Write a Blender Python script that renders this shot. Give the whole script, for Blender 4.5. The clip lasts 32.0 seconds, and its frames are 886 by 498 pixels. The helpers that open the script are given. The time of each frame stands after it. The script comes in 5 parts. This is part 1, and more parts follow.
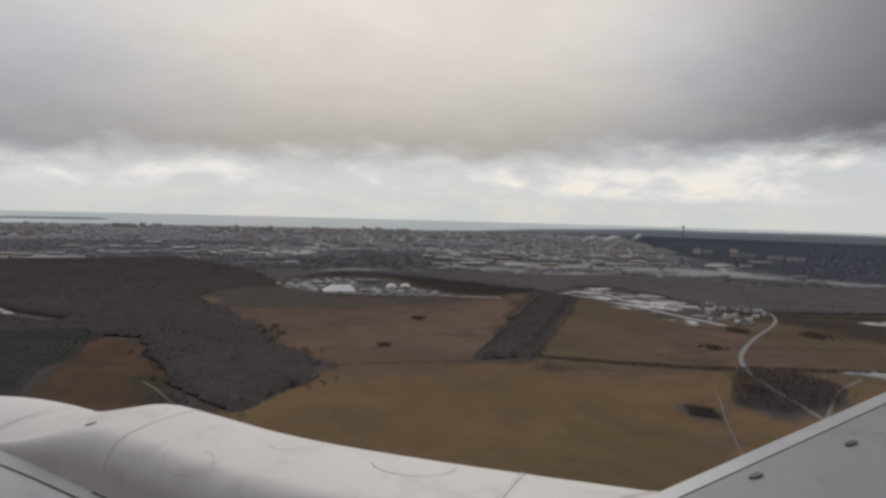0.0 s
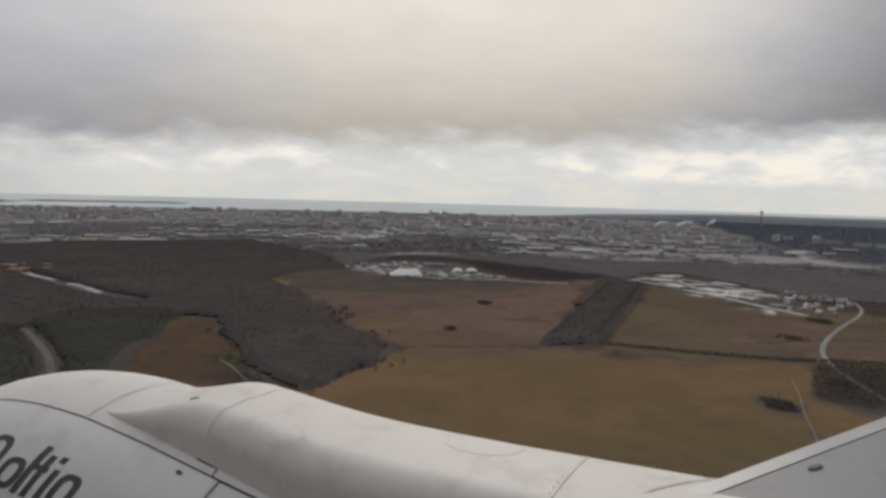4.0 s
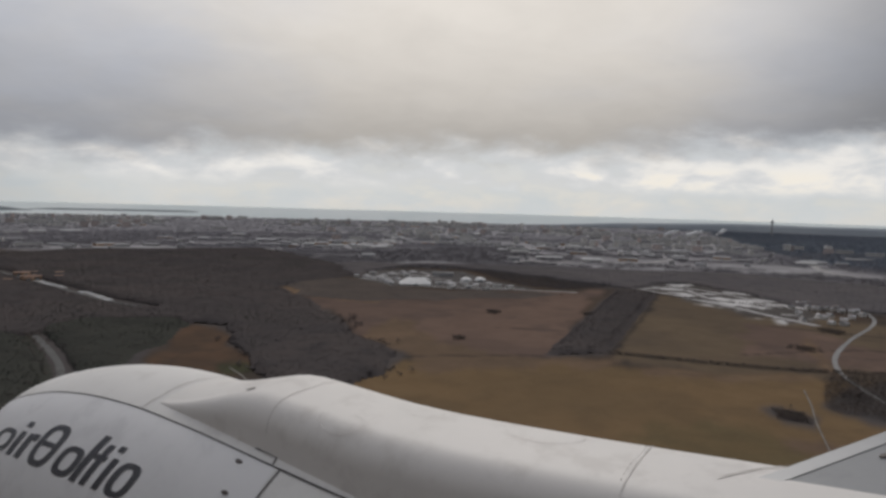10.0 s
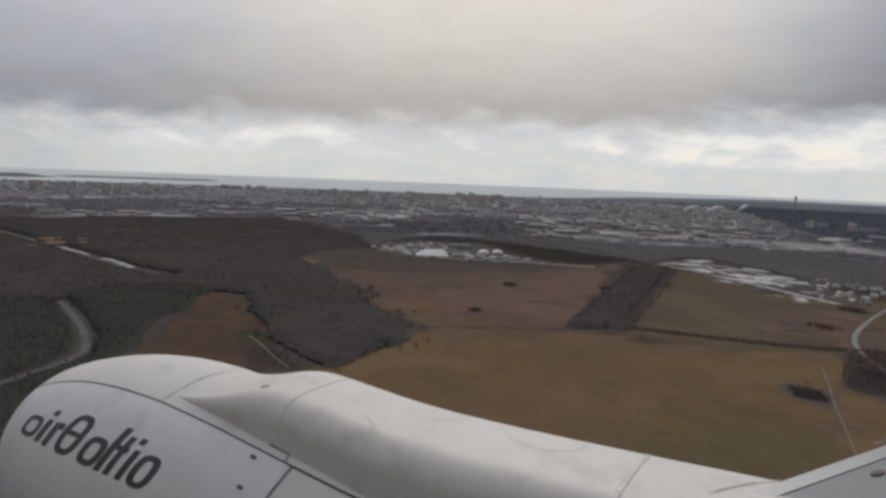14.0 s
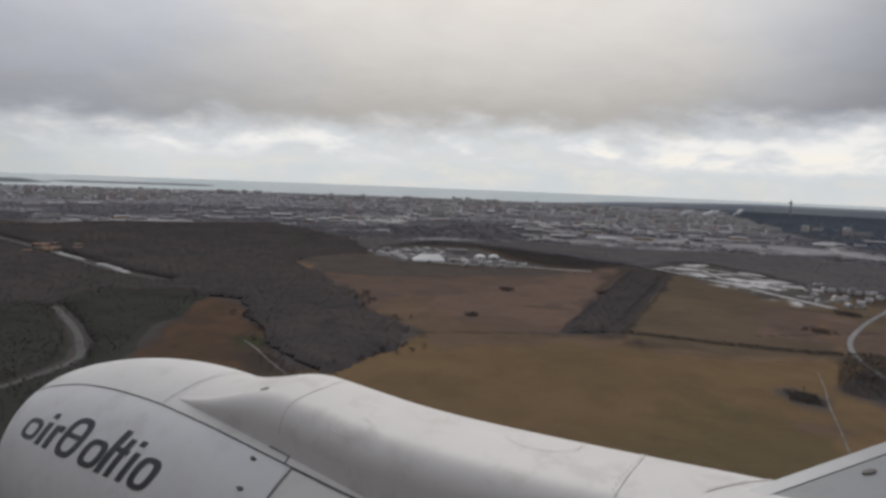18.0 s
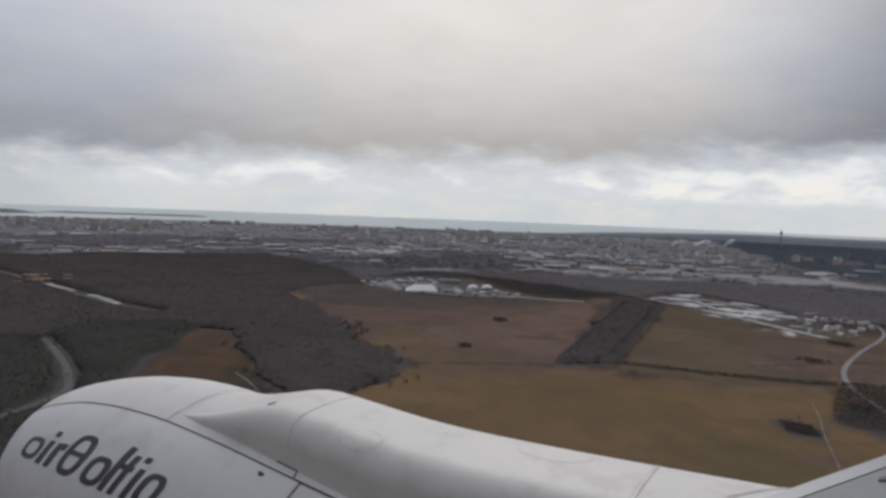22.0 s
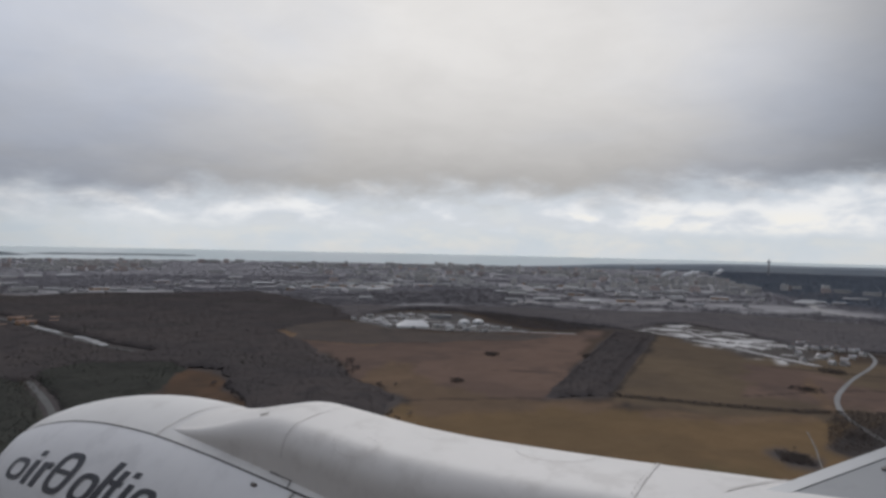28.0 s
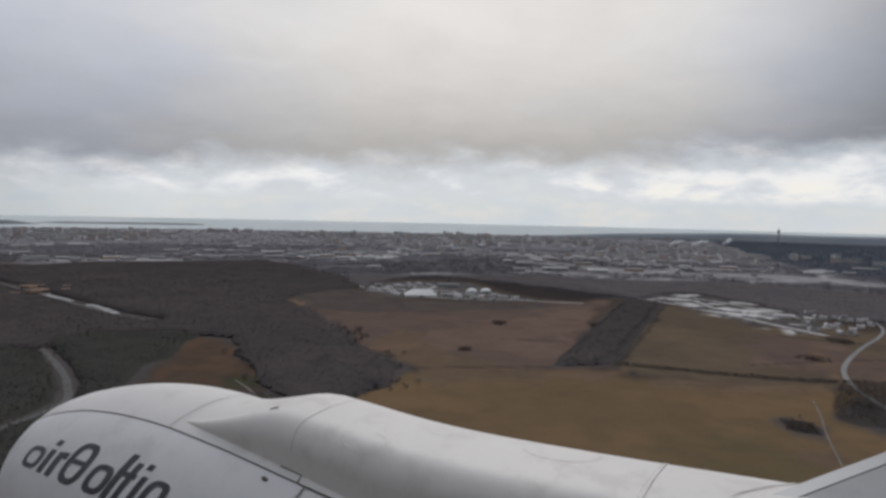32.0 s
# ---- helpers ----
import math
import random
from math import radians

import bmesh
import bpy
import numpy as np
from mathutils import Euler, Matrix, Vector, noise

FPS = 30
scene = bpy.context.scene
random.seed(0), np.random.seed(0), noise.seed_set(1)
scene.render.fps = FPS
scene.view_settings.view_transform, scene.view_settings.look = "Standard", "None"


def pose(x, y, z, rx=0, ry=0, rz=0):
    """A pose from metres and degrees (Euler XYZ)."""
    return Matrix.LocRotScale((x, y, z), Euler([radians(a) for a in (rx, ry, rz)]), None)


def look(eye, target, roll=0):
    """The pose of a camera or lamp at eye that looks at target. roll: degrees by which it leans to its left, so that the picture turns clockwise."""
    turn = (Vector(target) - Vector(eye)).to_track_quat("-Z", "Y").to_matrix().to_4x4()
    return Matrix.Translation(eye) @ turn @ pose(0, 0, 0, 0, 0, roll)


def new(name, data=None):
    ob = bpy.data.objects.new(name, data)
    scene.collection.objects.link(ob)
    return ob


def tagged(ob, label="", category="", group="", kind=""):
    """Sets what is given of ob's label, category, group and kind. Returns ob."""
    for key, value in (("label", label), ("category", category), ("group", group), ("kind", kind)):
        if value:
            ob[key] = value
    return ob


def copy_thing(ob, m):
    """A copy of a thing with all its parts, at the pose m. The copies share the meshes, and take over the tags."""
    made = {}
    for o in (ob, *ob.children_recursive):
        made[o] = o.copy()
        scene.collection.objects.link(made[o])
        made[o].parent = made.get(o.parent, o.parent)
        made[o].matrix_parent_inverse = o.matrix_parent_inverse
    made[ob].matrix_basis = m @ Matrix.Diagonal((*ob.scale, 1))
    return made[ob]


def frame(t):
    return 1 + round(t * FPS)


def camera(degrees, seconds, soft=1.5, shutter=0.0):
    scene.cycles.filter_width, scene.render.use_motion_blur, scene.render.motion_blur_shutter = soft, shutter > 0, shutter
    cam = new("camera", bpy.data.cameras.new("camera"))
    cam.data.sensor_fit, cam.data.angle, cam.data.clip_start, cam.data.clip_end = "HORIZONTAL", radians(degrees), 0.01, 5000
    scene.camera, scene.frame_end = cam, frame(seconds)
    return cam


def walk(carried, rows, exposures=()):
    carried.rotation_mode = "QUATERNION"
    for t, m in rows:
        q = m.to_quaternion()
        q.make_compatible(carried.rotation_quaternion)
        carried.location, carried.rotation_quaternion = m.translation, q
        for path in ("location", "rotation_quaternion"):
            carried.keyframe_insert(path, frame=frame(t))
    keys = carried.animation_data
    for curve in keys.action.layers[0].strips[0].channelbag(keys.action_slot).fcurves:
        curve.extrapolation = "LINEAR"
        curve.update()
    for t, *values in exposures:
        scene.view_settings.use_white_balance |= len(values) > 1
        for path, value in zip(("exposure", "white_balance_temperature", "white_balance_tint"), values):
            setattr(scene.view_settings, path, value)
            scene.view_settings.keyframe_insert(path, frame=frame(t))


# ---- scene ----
cam = camera(67.2, 32.0, soft=3.0)
ALT = 150.0
# seconds, place beside the wing, turn, tilt, lean
ROWS = [
    (0.0, 0.342, 0.435, -0.265, -6.67, -3.02, -1.54),
    (0.5, 0.364, 0.410, -0.219, -5.46, -3.62, -1.18),
    (1.0, 0.391, 0.399, -0.133, -4.07, -3.96, -1.41),
    (1.5, 0.430, 0.400, -0.063, -2.86, -4.47, -1.33),
    (2.0, 0.436, 0.354, -0.049, -2.02, -5.13, -1.26),
    (2.5, 0.415, 0.341, -0.063, -1.46, -5.28, -1.04),
    (3.0, 0.391, 0.249, -0.062, -1.11, -5.15, -1.47),
    (3.5, 0.348, 0.233, -0.115, -0.96, -4.97, -1.35),
    (5.5, 0.162, 0.104, -0.403, -1.13, -2.15, -2.75),
    (6.0, 0.134, 0.089, -0.440, -1.16, -1.60, -2.86),
    (6.5, 0.115, 0.112, -0.465, -1.06, -1.45, -2.79),
    (7.0, 0.088, 0.168, -0.495, -0.89, -1.38, -2.75),
    (7.5, 0.095, 0.195, -0.473, -0.60, -1.68, -2.79),
    (8.0, 0.095, 0.197, -0.439, -0.43, -1.97, -2.93),
    (8.5, 0.092, 0.196, -0.412, -0.35, -2.29, -2.75),
    (9.0, 0.067, 0.192, -0.388, -0.33, -2.64, -2.32),
    (9.5, 0.048, 0.197, -0.361, -0.33, -3.15, -1.80),
    (10.0, 0.027, 0.183, -0.300, -0.20, -3.75, -1.62),
    (10.5, 0.026, 0.143, -0.226, -0.01, -4.37, -1.60),
    (11.0, 0.035, 0.126, -0.171, 0.30, -4.92, -1.62),
    (11.5, 0.050, 0.107, -0.144, 0.61, -5.22, -1.79),
    (12.0, 0.068, 0.083, -0.112, 0.80, -5.37, -2.15),
    (12.5, 0.082, 0.086, -0.097, 0.88, -5.66, -2.26),
    (13.0, 0.089, 0.083, -0.092, 1.14, -5.88, -2.35),
    (13.5, 0.089, 0.097, -0.093, 1.37, -6.07, -2.46),
    (14.0, 0.071, 0.110, -0.089, 1.36, -6.21, -2.28),
    (14.5, 0.060, 0.098, -0.069, 1.32, -6.36, -1.99),
    (15.0, 0.049, 0.083, -0.057, 1.21, -6.32, -1.67),
    (15.5, 0.049, 0.076, -0.057, 1.20, -6.35, -1.56),
    (17.5, 0.070, 0.066, -0.064, 1.28, -6.22, -2.29),
    (18.0, 0.063, 0.060, -0.092, 1.05, -5.79, -2.26),
    (18.5, 0.048, 0.051, -0.119, 0.89, -5.21, -2.28),
    (19.0, 0.024, 0.051, -0.154, 0.71, -4.57, -2.35),
    (19.5, 0.008, 0.055, -0.195, 0.59, -4.04, -2.37),
    (20.0, -0.002, 0.053, -0.220, 0.54, -3.69, -2.44),
    (20.5, -0.008, 0.041, -0.232, 0.54, -3.56, -2.46),
    (21.0, -0.029, 0.057, -0.229, 0.45, -3.36, -2.42),
    (21.5, -0.029, 0.039, -0.210, 0.36, -3.26, -2.25),
    (22.0, -0.030, 0.036, -0.202, 0.44, -3.15, -2.21),
    (22.5, -0.043, 0.043, -0.200, 0.46, -3.35, -2.15),
    (23.0, -0.055, 0.070, -0.202, 0.58, -3.90, -1.87),
    (23.5, -0.046, 0.090, -0.167, 0.80, -4.66, -1.45),
    (24.0, -0.032, 0.127, -0.100, 1.02, -5.80, -0.85),
    (24.5, -0.004, 0.156, -0.030, 1.25, -6.72, -0.32),
    (26.5, 0.025, 0.144, -0.143, 0.48, -4.44, -1.28),
    (27.0, 0.033, 0.080, -0.178, 0.04, -3.44, -1.46),
    (27.5, -0.018, 0.055, -0.263, -0.51, -1.60, -1.49),
    (28.0, -0.044, 0.042, -0.388, -0.44, -0.13, -1.25),
    (28.5, -0.056, 0.104, -0.418, 0.62, -0.41, -1.93),
    (29.0, -0.123, 0.187, -0.366, 0.64, -2.43, -2.29),
    (29.5, -0.068, 0.196, -0.230, 1.34, -4.74, -1.81),
    (30.0, 0.064, 0.109, -0.018, 2.17, -6.83, -1.70),
    (30.5, 0.047, 0.186, -0.016, 2.13, -7.47, -1.16),
    (31.0, 0.016, 0.109, -0.078, 1.36, -6.11, -0.82),
    (31.5, -0.018, 0.074, -0.157, 0.71, -4.38, -0.94),
    (32.0, -0.049, 0.057, -0.226, 0.24, -2.79, -1.27),
]
walk(cam, [(t, pose(x, y, ALT + z, 90 + tilt, lean, turn)) for t, x, y, z, turn, tilt, lean in ROWS],
     [(0, 0.0, 6600, 10), (6, 0.10, 6800, 10), (9, 0.0, 6580, 10), (13, 0.0, 6500, 10), (15, 0.05, 6500, 10), (19, 0.09, 6350, 10), (23, 0.04, 6250, 10), (28, 0.04, 6150, 10), (30, -0.05, 6100, 10), (32, 0.06, 6250, 10)])


# ---- node helpers ----
class Net:
    def __init__(self, tree):
        self.tree = tree
        tree.nodes.clear()

    def node(self, kind, **props):
        n = self.tree.nodes.new(kind)
        for k, v in props.items():
            if k == "blend_type":
                n.blend_type = v
            elif k == "operation":
                n.operation = v
            elif k == "data_type":
                n.data_type = v
            elif k == "sky_type":
                n.sky_type = v
            elif k == "interpolation_type":
                n.interpolation_type = v
            elif k == "feature":
                n.feature = v
        return n

    def put(self, socket, value):
        if hasattr(value, "is_linked"):
            self.tree.links.new(value, socket)
        elif isinstance(value, (tuple, list)) and len(value) == 3 and socket.type == "RGBA":
            socket.default_value = (*value, 1)
        else:
            socket.default_value = value

    def math(self, op, a, b=0.0, clamp=False):
        n = self.node("ShaderNodeMath", operation=op)
        n.use_clamp = clamp
        self.put(n.inputs[0], a)
        self.put(n.inputs[1], b)
        return n.outputs[0]

    def mix(self, f, a, b, blend="MIX"):
        n = self.node("ShaderNodeMix", data_type="RGBA", blend_type=blend)
        self.put(n.inputs[0], f)
        self.put(n.inputs[6], a)
        self.put(n.inputs[7], b)
        return n.outputs[2]

    def step(self, x, lo, hi, a=0.0, b=1.0):
        n = self.node("ShaderNodeMapRange", interpolation_type="SMOOTHSTEP")
        for i, v in enumerate((x, lo, hi, a, b)):
            self.put(n.inputs[i], v)
        return n.outputs[0]

    def noise(self, vector, scale, detail=4.0, rough=0.55, distort=0.0):
        n = self.node("ShaderNodeTexNoise")
        self.put(n.inputs["Vector"], vector)
        n.inputs["Scale"].default_value = scale
        n.inputs["Detail"].default_value = detail
        n.inputs["Roughness"].default_value = rough
        n.inputs["Distortion"].default_value = distort
        return n.outputs["Fac"]

    def xyz(self, x, y, z=0.0):
        n = self.node("ShaderNodeCombineXYZ")
        for i, v in enumerate((x, y, z)):
            self.put(n.inputs[i], v)
        return n.outputs[0]


# ---- sky: a torn grey cloud deck with a bright strip under it ----
SUN_EL, SUN_AZ = radians(38), radians(5)
world = bpy.data.worlds.new("overcast_sky")
scene.world = world
world.use_nodes = True
w = Net(world.node_tree)
sep = w.node("ShaderNodeSeparateXYZ")
w.put(sep.inputs[0], w.node("ShaderNodeTexCoord").outputs["Generated"])
sx, sy, sz = sep.outputs
az = w.math("ARCTAN2", sx, sy)
el = w.math("ARCSINE", sz)
flat = w.math("DIVIDE", 1.0, w.math("ADD", w.math("MAXIMUM", el, 0.0), 0.22))
deck_p = w.xyz(w.math("MULTIPLY", sx, flat), w.math("MULTIPLY", sy, flat))
big = w.noise(deck_p, 1.1, 5.0, 0.5, 0.3)
fine = w.noise(deck_p, 4.0, 5.0, 0.6, 0.4)
band_p = w.xyz(az, w.math("MULTIPLY", el, 2.2))
puff = w.noise(w.xyz(az, w.math("MULTIPLY", el, 2.6)), 11.0, 6.0, 0.56, 0.2)
tear = w.noise(band_p, 6.0, 6.0, 0.62, 0.3)
# warm and cool parts of the deck
warm = w.step(w.math("ADD", w.math("ABSOLUTE", w.math("SUBTRACT", az, 0.03)), w.math("MULTIPLY", w.math("SUBTRACT", big, 0.5), 0.9)), 0.08, 0.72, 1.0, 0.0)
deck_c = w.mix(warm, (0.45, 0.468, 0.512), (0.655, 0.62, 0.572))
lift = w.step(el, 0.06, 0.30, 0.68, 1.12)
lift = w.math("MULTIPLY", lift, w.math("ADD", 0.80, w.math("MULTIPLY", w.math("ADD", big, w.math("MULTIPLY", fine, 0.6)), 0.30)))
deck_c = w.mix(1.0, deck_c, w.xyz(lift, lift, lift), "MULTIPLY")
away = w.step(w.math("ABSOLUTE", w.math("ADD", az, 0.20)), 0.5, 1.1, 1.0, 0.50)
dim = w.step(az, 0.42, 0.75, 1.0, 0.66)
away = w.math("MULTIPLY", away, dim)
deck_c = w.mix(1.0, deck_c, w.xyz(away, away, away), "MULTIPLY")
# an overcast sky is brightest overhead
over = w.step(el, 0.42, 1.1, 1.0, 1.65)
deck_c = w.mix(1.0, deck_c, w.xyz(over, over, over), "MULTIPLY")
# strip of lighter cloud under the deck
glint = w.math("MULTIPLY", w.step(w.math("ABSOLUTE", w.math("SUBTRACT", az, 0.42)), 0.05, 0.30, 0.17, 0.0), w.step(w.math("ABSOLUTE", w.math("SUBTRACT", el, 0.05)), 0.01, 0.035, 1.0, 0.0))
glint = w.math("ADD", glint, w.math("MULTIPLY", w.step(w.math("ABSOLUTE", w.math("ADD", az, 0.32)), 0.05, 0.30, 0.07, 0.0), w.step(w.math("ABSOLUTE", w.math("SUBTRACT", el, 0.045)), 0.01, 0.035, 1.0, 0.0)))
puff = w.math("ADD", puff, glint)
band_c = w.mix(w.step(puff, 0.43, 0.74), (0.56, 0.585, 0.607), (0.84, 0.82, 0.77))
low_c = w.mix(w.step(tear, 0.3, 0.7), (0.56, 0.60, 0.61), (0.64, 0.65, 0.63))
band_c = w.mix(w.step(el, 0.012, 0.045), low_c, band_c)
frayed = w.noise(w.xyz(az, w.math("MULTIPLY", el, 2.2)), 13.0, 5.0, 0.58, 0.3)
edge = w.math("ADD", w.math("MULTIPLY", az, 0.030), w.math("ADD", 0.082, w.math("MULTIPLY", w.math("SUBTRACT", tear, 0.5), 0.09)))
edge = w.math("ADD", edge, w.math("MULTIPLY", w.math("SUBTRACT", frayed, 0.5), 0.05))
murk = w.step(az, -0.70, -0.42, 0.78, 1.0)
band_c = w.mix(1.0, band_c, w.xyz(murk, murk, w.math("MULTIPLY", murk, 1.02)), "MULTIPLY")
rim = w.step(w.math("SUBTRACT", el, edge), -0.01, 0.075, 0.87, 1.0)
deck_c = w.mix(1.0, deck_c, w.xyz(rim, rim, w.math("MULTIPLY", rim, 1.01)), "MULTIPLY")
heads = w.math("MULTIPLY", w.step(w.math("ABSOLUTE", w.math("SUBTRACT", el, 0.043)), 0.004, 0.022, 1.0, 0.0), w.step(puff, 0.60, 0.74))
heads = w.math("MULTIPLY", heads, w.step(w.math("ABSOLUTE", w.math("SUBTRACT", az, 0.36)), 0.12, 0.34, 0.85, 0.0))
band_c = w.mix(heads, band_c, (0.88, 0.83, 0.74))
cover = w.step(w.math("SUBTRACT", el, edge), -0.030, 0.030)
cloud_c = w.mix(cover, band_c, deck_c)
clear = w.node("ShaderNodeTexSky", sky_type="NISHITA")
clear.sun_disc = False
clear.sun_elevation, clear.sun_rotation = SUN_EL, SUN_AZ
thin = w.math("MULTIPLY", w.step(puff, 0.62, 0.35), w.math("MULTIPLY", w.math("SUBTRACT", 1.0, cover), 0.12))
clear_c = w.mix(1.0, clear.outputs[0], (0.10, 0.10, 0.10), "MULTIPLY")
sky_c = w.mix(thin, cloud_c, clear_c)
back = w.node("ShaderNodeBackground")
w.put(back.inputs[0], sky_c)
back.inputs[1].default_value = 1.0
w.put(w.node("ShaderNodeOutputWorld").inputs[0], back.outputs[0])

sun = new("sun", bpy.data.lights.new("sun", "SUN"))
sun.data.energy, sun.data.angle, sun.data.color = 0.8, radians(25), (1.0, 0.96, 0.90)
sun.matrix_world = look((0, 0, 400), (-math.sin(SUN_AZ) * 300, -math.cos(SUN_AZ) * 300, 400 - 300 * math.tan(SUN_EL)))
sun.location = (0, 0, 400)


# ---- materials ----
def material(name, a, b, scale, rough=0.8, metal=0.0, a2=None, scale2=None, bump=0.0, bump_scale=None, gloss=0.5, island=0.0, each=0.0, lo=0.35, hi=0.65):
    """Two colours mixed by coarse noise, a third by finer noise, with slight relief."""
    m = bpy.data.materials.new(name)
    m.use_nodes = True
    n = Net(m.node_tree)
    p = n.node("ShaderNodeTexCoord").outputs["Object"]
    c = n.mix(n.step(n.noise(p, scale, 5.0, 0.6, 0.4), lo, hi), a, b)
    if a2:
        c = n.mix(n.step(n.noise(p, scale2, 4.0, 0.65), 0.48, 0.70), c, a2)
    if island:
        g = n.node("ShaderNodeNewGeometry").outputs["Random Per Island"]
        v = n.math("ADD", 1.0 - island, n.math("MULTIPLY", g, 2 * island))
        c = n.mix(1.0, c, n.xyz(v, v, v), "MULTIPLY")
    if each:
        g = n.node("ShaderNodeObjectInfo").outputs["Random"]
        v = n.math("ADD", 1.0 - each, n.math("MULTIPLY", g, 2 * each))
        c = n.mix(1.0, c, n.xyz(v, v, v), "MULTIPLY")
    bs = n.node("ShaderNodeBsdfPrincipled")
    n.put(bs.inputs["Base Color"], c)
    bs.inputs["Roughness"].default_value = rough
    bs.inputs["Metallic"].default_value = metal
    bs.inputs["Specular IOR Level"].default_value = gloss
    if bump:
        k = n.node("ShaderNodeBump")
        k.inputs["Strength"].default_value = bump
        n.put(k.inputs["Height"], n.noise(p, bump_scale or scale2 or scale, 5.0, 0.6))
        n.put(bs.inputs["Normal"], k.outputs[0])
    n.put(n.node("ShaderNodeOutputMaterial").inputs[0], bs.outputs[0])
    return m


M_EARTH = material("earth", (0.066, 0.056, 0.050), (0.088, 0.067, 0.054), 0.008, 0.95, a2=(0.058, 0.051, 0.048), scale2=0.05, gloss=0.0)
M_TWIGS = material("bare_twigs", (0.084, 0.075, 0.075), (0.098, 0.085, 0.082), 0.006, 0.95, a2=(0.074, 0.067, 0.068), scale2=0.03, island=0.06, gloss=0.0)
# twigs of belt and town are painted paler step by step, as haze
M_HAZYBELT = material("hazed_bare_twigs", (0.119, 0.110, 0.114), (0.135, 0.122, 0.123), 0.006, 0.95, a2=(0.104, 0.097, 0.101), scale2=0.02, island=0.06, gloss=0.0)
M_HAZYMID = material("hazed_near_twigs", (0.168, 0.160, 0.170), (0.192, 0.180, 0.188), 0.003, 0.95, island=0.05, gloss=0.0)
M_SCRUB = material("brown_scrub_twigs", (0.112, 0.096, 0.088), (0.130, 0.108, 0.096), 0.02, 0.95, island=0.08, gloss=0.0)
M_HAZYTOWN = material("hazed_town_twigs", (0.245, 0.237, 0.256), (0.275, 0.262, 0.278), 0.002, 0.95, island=0.05, gloss=0.0)
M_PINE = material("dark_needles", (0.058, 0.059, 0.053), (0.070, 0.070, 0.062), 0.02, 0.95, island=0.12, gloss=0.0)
# the blue pallor of the distant pines is haze put into their colour
M_HAZYPINE = material("hazed_needles", (0.190, 0.213, 0.252), (0.212, 0.233, 0.270), 0.004, 0.95, island=0.06, gloss=0.0)
M_PALEROAD = material("pale_wet_asphalt", (0.22, 0.215, 0.215), (0.17, 0.165, 0.165), 0.02, 0.6, gloss=0.2)
M_GRAVEL = material("pale_gravel", (0.26, 0.245, 0.225), (0.17, 0.158, 0.147), 0.05, 0.9, gloss=0.0)
M_ROAD = material("wet_asphalt", (0.125, 0.122, 0.12), (0.10, 0.098, 0.095), 0.04, 0.7, gloss=0.1)
M_SNOW = material("thin_snow", (0.55, 0.56, 0.58), (0.30, 0.29, 0.28), 0.03, 0.85, a2=(0.14, 0.12, 0.105), scale2=0.06, gloss=0.0)
M_YARD = material("yard_ground", (0.095, 0.088, 0.086), (0.125, 0.116, 0.112), 0.03, 0.9, a2=(0.15, 0.142, 0.14), scale2=0.06, gloss=0.0)
M_DOME = material("white_dome_skin", (0.80, 0.79, 0.775), (0.72, 0.71, 0.70), 0.08, 0.6)
M_HARDCORE = material("pale_hardcore", (0.42, 0.405, 0.40), (0.27, 0.257, 0.25), 0.05, 0.9, a2=(0.56, 0.55, 0.545), scale2=0.07, gloss=0.0)
# matt and very pale: the sky's reflection is put into the sea's colour
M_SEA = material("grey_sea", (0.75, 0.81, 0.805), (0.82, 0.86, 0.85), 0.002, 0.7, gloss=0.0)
# both shore colours carry painted haze: pale blue-grey over land and woods
M_HAZYSHORE = material("hazed_shore", (0.36, 0.385, 0.40), (0.42, 0.44, 0.45), 0.003, 0.95, gloss=0.0)
M_HAZYWOOD = material("hazed_wooded_shore", (0.47, 0.505, 0.54), (0.54, 0.57, 0.59), 0.003, 0.95, gloss=0.0)
M_PANEL = material("pale_panel", (0.60, 0.575, 0.54), (0.52, 0.50, 0.475), 0.05, 0.85, each=0.2)
M_ROSE = material("rose_render", (0.54, 0.44, 0.40), (0.48, 0.40, 0.37), 0.05, 0.85, each=0.2)
M_OCHRE = material("ochre_brick", (0.42, 0.28, 0.18), (0.36, 0.24, 0.16), 0.1, 0.85, each=0.2)
M_ROOF = material("tar_roof", (0.30, 0.30, 0.308), (0.37, 0.37, 0.377), 0.06, 0.85, each=0.4)
M_WHITEROOF = material("snowy_roof", (0.41, 0.41, 0.424), (0.29, 0.29, 0.30), 0.03, 0.8, each=0.4)
M_LOWWALL = material("low_walls", (0.41, 0.40, 0.40), (0.345, 0.337, 0.338), 0.01, 0.9, island=0.15, gloss=0.0)
M_LOWROOF = material("low_roofs", (0.31, 0.304, 0.312), (0.25, 0.244, 0.252), 0.01, 0.9, island=0.3, gloss=0.0)
M_RUSTROOF = material("rust_orange_roof", (0.26, 0.16, 0.115), (0.21, 0.135, 0.10), 0.1, 0.85, each=0.3)
M_COTROOF = material("cottage_roof", (0.42, 0.42, 0.43), (0.22, 0.19, 0.18), 0.08, 0.85, each=0.5)
M_GLAZE = material("dark_glazing", (0.22, 0.23, 0.245), (0.26, 0.27, 0.28), 0.2, 0.35)
M_STEAM = material("steam", (0.80, 0.80, 0.80), (0.74, 0.74, 0.75), 0.03, 1.0, gloss=0.0)
M_CHIMNEY = material("grey_concrete", (0.36, 0.355, 0.355), (0.30, 0.295, 0.295), 0.1, 0.85, each=0.3)
M_PAINT = material("white_aircraft_paint", (0.745, 0.714, 0.688), (0.715, 0.688, 0.662), 1.3, 0.55, a2=(0.645, 0.613, 0.586), scale2=4.0, gloss=0.35)
